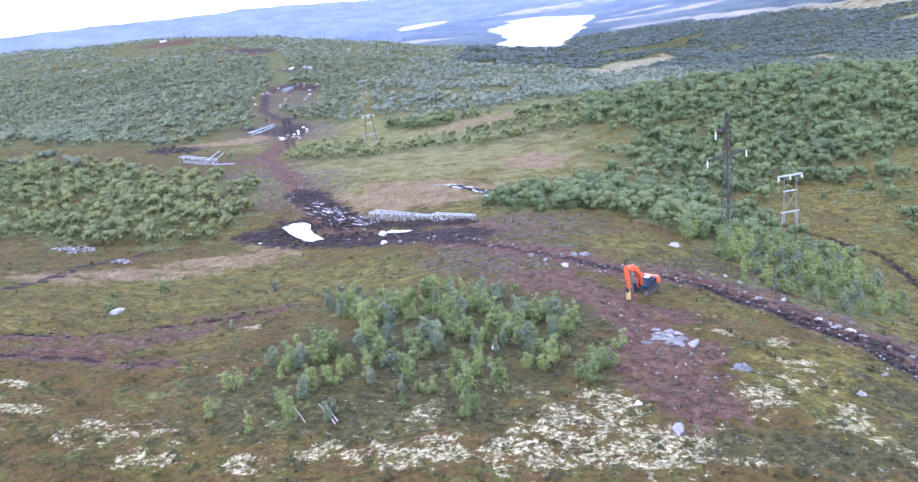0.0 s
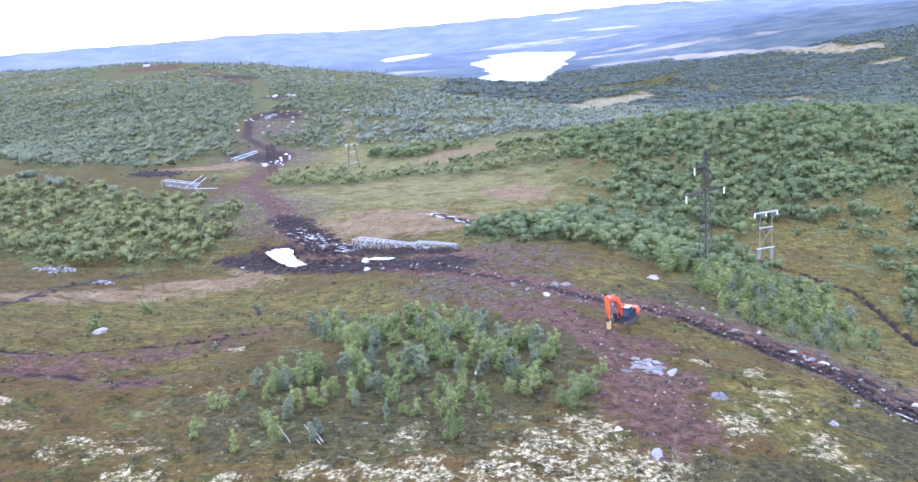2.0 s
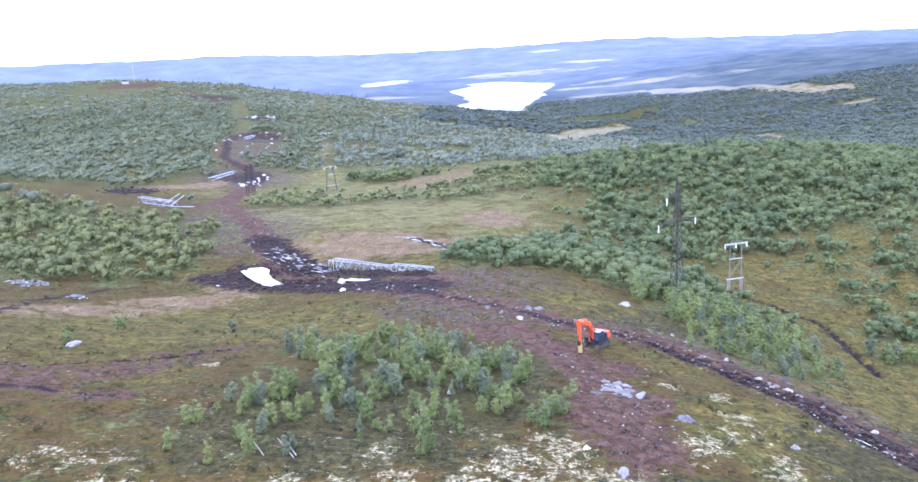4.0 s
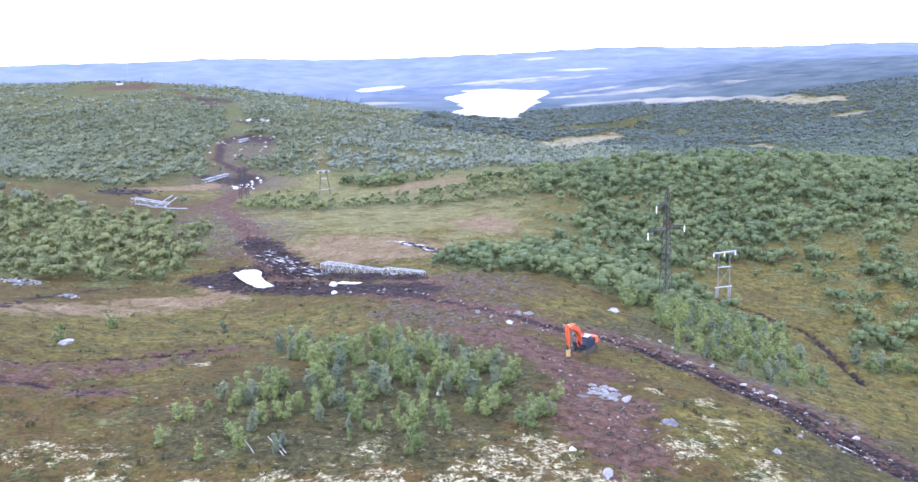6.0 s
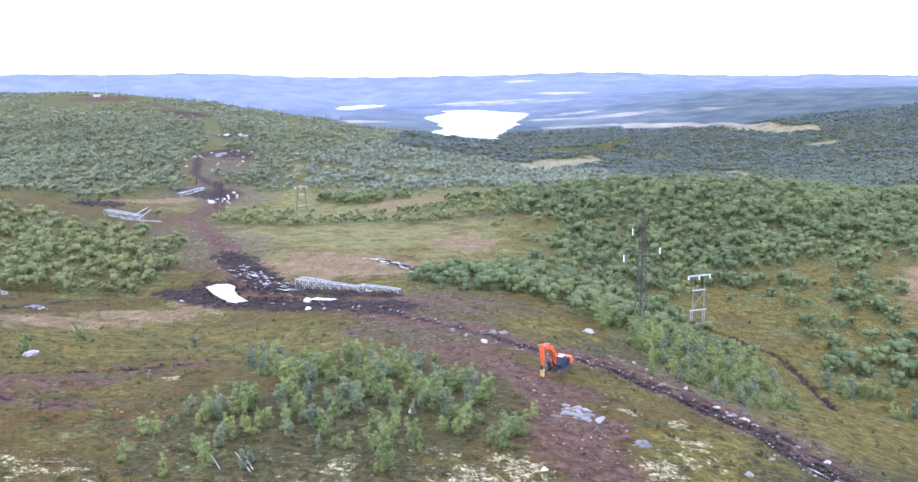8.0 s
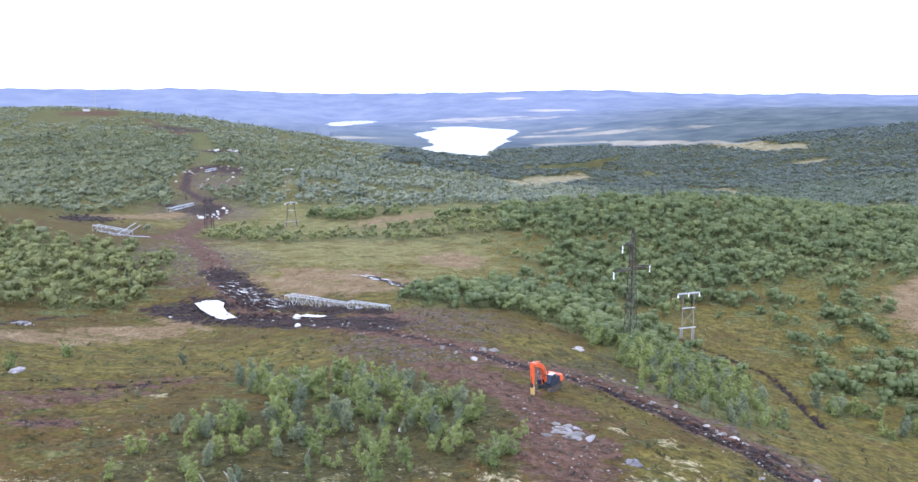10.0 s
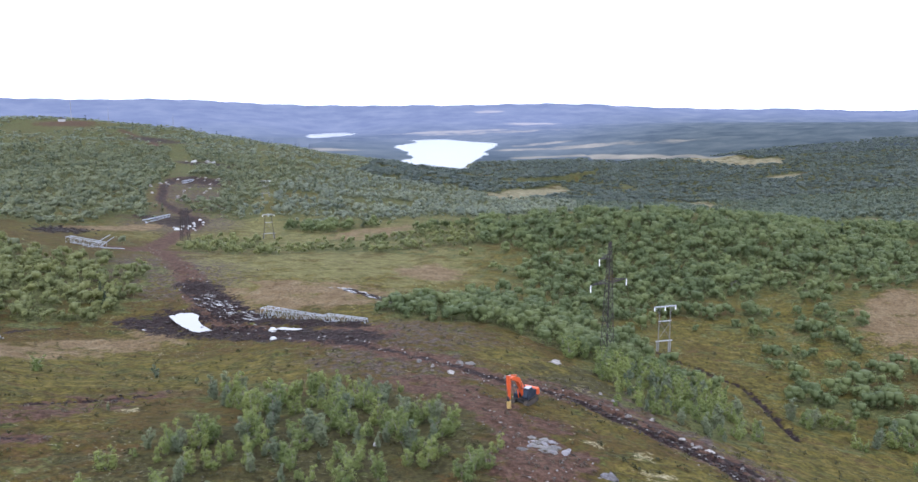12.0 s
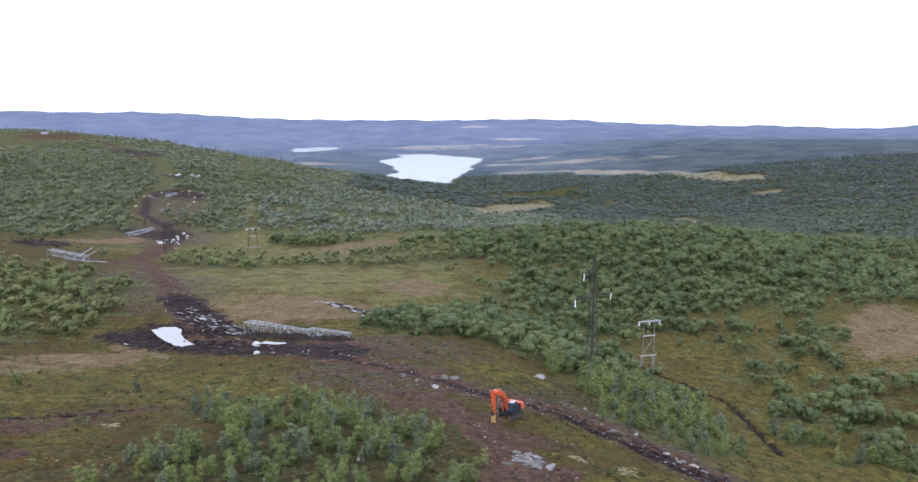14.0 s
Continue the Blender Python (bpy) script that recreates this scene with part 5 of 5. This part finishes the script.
POOL = [(-67, 226), (-65, 229), (-61.5, 229), (-59, 226), (-58.2, 221.5), (-56, 216.5), (-51.5, 210), (-53, 208.2), (-57, 210.5), (-60.5, 215), (-63.5, 219.5)]
build_water("puddle_water", POOL, level_at(-58.5, 218, -0.12), 1.05, "bright puddle in churned black peat", MAT_PUDDLE)["category"] = "puddle"
milky = [(-34.5, 203), (-32.6, 205.0), (-31, 204.2), (-29.4, 203.6), (-27.6, 203.4), (-27.2, 202.4), (-29, 201.6), (-31.6, 202.1)]
build_water("puddle_water", milky, level_at(-29.5, 203, -0.02), 1.0, "milky puddle in turned peat by the mast", MAT_PUDDLE)["category"] = "puddle"
pr = random.Random(31)
spots = []
for k in range(64):
    s = pr.random() ** 0.8
    spots.append((-65 + 26 * s + pr.gauss(0, 2.0), 249 - 34 * s + pr.gauss(0, 2.6), pr.uniform(0.5, 2.6), pr.uniform(0.07, 0.22), -40 + pr.gauss(0, 9)))
for k in range(26):
    s = pr.random()
    spots.append((-23 + 17 * s + pr.gauss(0, 1.2), 260 - 24 * s + pr.gauss(0, 1.2), pr.uniform(0.7, 2.2), pr.uniform(0.15, 0.35), -36 + pr.gauss(0, 8)))
for x, y, rx, ry, turn in spots + [(51.7, 101.9, 2.6, 0.2, -62), (-70, 212, 2.0, 0.3, -40)]:
    puddle("puddle_water", x, y, rx, ry, turn, gz(x, y) + 0.07, "wet gleaming rut in the peat", x)


# ---- lumps of turned peat ----
def peat_lumps(name, places, seed, label):
    rng = np.random.RandomState(seed)
    P = np.array(places)
    Z = ground_z(P[:, 0], P[:, 1])
    pieces = [lump(rng, np.array((x, y, z + s * 0.08)), s * np.array((rng.uniform(0.4, 0.75), rng.uniform(0.4, 0.6), rng.uniform(0.22, 0.4)))) for (x, y, s), z in zip(places, Z)]
    return tagged(new(name, mesh_of(name, join(pieces), MAT_PEAT)), label, "peat", kind="stuff")


lumps = []
lump_rng = np.random.RandomState(5)
px, py = lump_rng.uniform(-76, -8, 6000), lump_rng.uniform(180, 266, 6000)
churned = (ground_cover(px, py)["mud"] > lump_rng.uniform(0.45, 0.9, 6000)) & (inside(px, py, POOL) < -0.4)
for x, y in list(zip(px[churned], py[churned]))[:430]:
    lumps.append((x, y, sr.uniform(0.3, 1.0) * sr.uniform(0.6, 1.4)))
peat_lumps("peat_lumps", lumps, 5, "churned lumps of black peat round the puddle")
lumps = []
for way, count, spread in ((ROAD[5:13], 420, 1.9), (TRACK[4:8], 120, 2.5), (DITCH, 120, 0.9), (RUT_A, 60, 1.0)):
    for k in range(count):
        i = sr.randrange(len(way) - 1)
        s = sr.random()
        lumps.append((way[i][0] + (way[i + 1][0] - way[i][0]) * s + sr.gauss(0, spread), way[i][1] + (way[i + 1][1] - way[i][1]) * s + sr.gauss(0, spread), sr.uniform(0.2, 0.75)))
for k in range(130):
    lumps.append((-165 + sr.gauss(0, 5), 392 + sr.gauss(0, 10), sr.uniform(0.8, 2.2)))
peat_lumps("peat_lumps", lumps, 6, "lumps of turned peat along tracks and ditches")


# ---- felled stems ----
for x0, y0, x1, y1 in ((-24.4, 89.1, -21.7, 84.9), (-23.6, 89.0, -21.5, 85.3), (-27.5, 89.3, -25.4, 86.1)):
    stem = new("felled_stem", finish("felled_stem", bar((x0, y0, gz(x0, y0) + 0.9), (x1, y1, gz(x1, y1) + 0.12), 0.11, 6, 0.15), MAT_BARK))
    tagged(stem, "thin pale birch stem leaning in scrub", "log", "felled birch stems")


# ---- low shrubs of the heath ----
def low_shrubs(name, count, reach, material, high, seed, label, want):
    rng = np.random.RandomState(seed)
    a, r = rng.uniform(-36, 36, count), np.exp(rng.uniform(math.log(reach[0]), math.log(reach[1]), count))
    X, Y = r * np.sin(np.radians(a)), r * np.cos(np.radians(a))
    keep = want(X, Y, rng)
    X, Y = X[keep], Y[keep]
    templates = []
    for k in range(4):
        c = [(rng.uniform(-0.5, 0.5), rng.uniform(-0.5, 0.5), 0.3) for _ in range(3)]
        templates.append(leaves(rng, c, [(0.5, 0.5, 0.45)] * 3, 12, 0.42))
    return forest(name, X, Y, rng.uniform(high[0], high[1], len(X)), templates, material, label, seed)


MAT_HEATHER = leaf_material("crowberry_leaves", (0.044, 0.046, 0.024), (0.066, 0.066, 0.032), (0.092, 0.086, 0.042))
MAT_TWIGS = leaf_material("bare_grey_twigs", (0.058, 0.050, 0.045), (0.095, 0.082, 0.073), (0.129, 0.114, 0.102))


def heath_places(x, y, rng):
    c = ground_cover(x, y)
    clump = gaps(x, y, 10, 71) + rng.uniform(-0.5, 0.5, x.shape) > 0.15
    return clump & (np.maximum(c["mud"], c["soil"]) + 0.8 * c["bog"] + 0.35 * c["lichen"] < rng.uniform(0.15, 0.6, x.shape))


def brush_places(x, y, rng):
    c = ground_cover(x, y)
    return (np.maximum(c["brush"], 0.6 * c["soil"]) > rng.uniform(0.15, 0.8, x.shape)) & (c["mud"] < 0.5)


low_shrubs("heath_shrubs", 5000, (66, 260), MAT_HEATHER, (0.2, 0.95), 61, "low crowberry and dwarf birch over the heath", heath_places)
low_shrubs("grey_brush", 6000, (75, 320), MAT_TWIGS, (0.3, 0.9), 62, "grey leafless brush beside the tracks", brush_places)
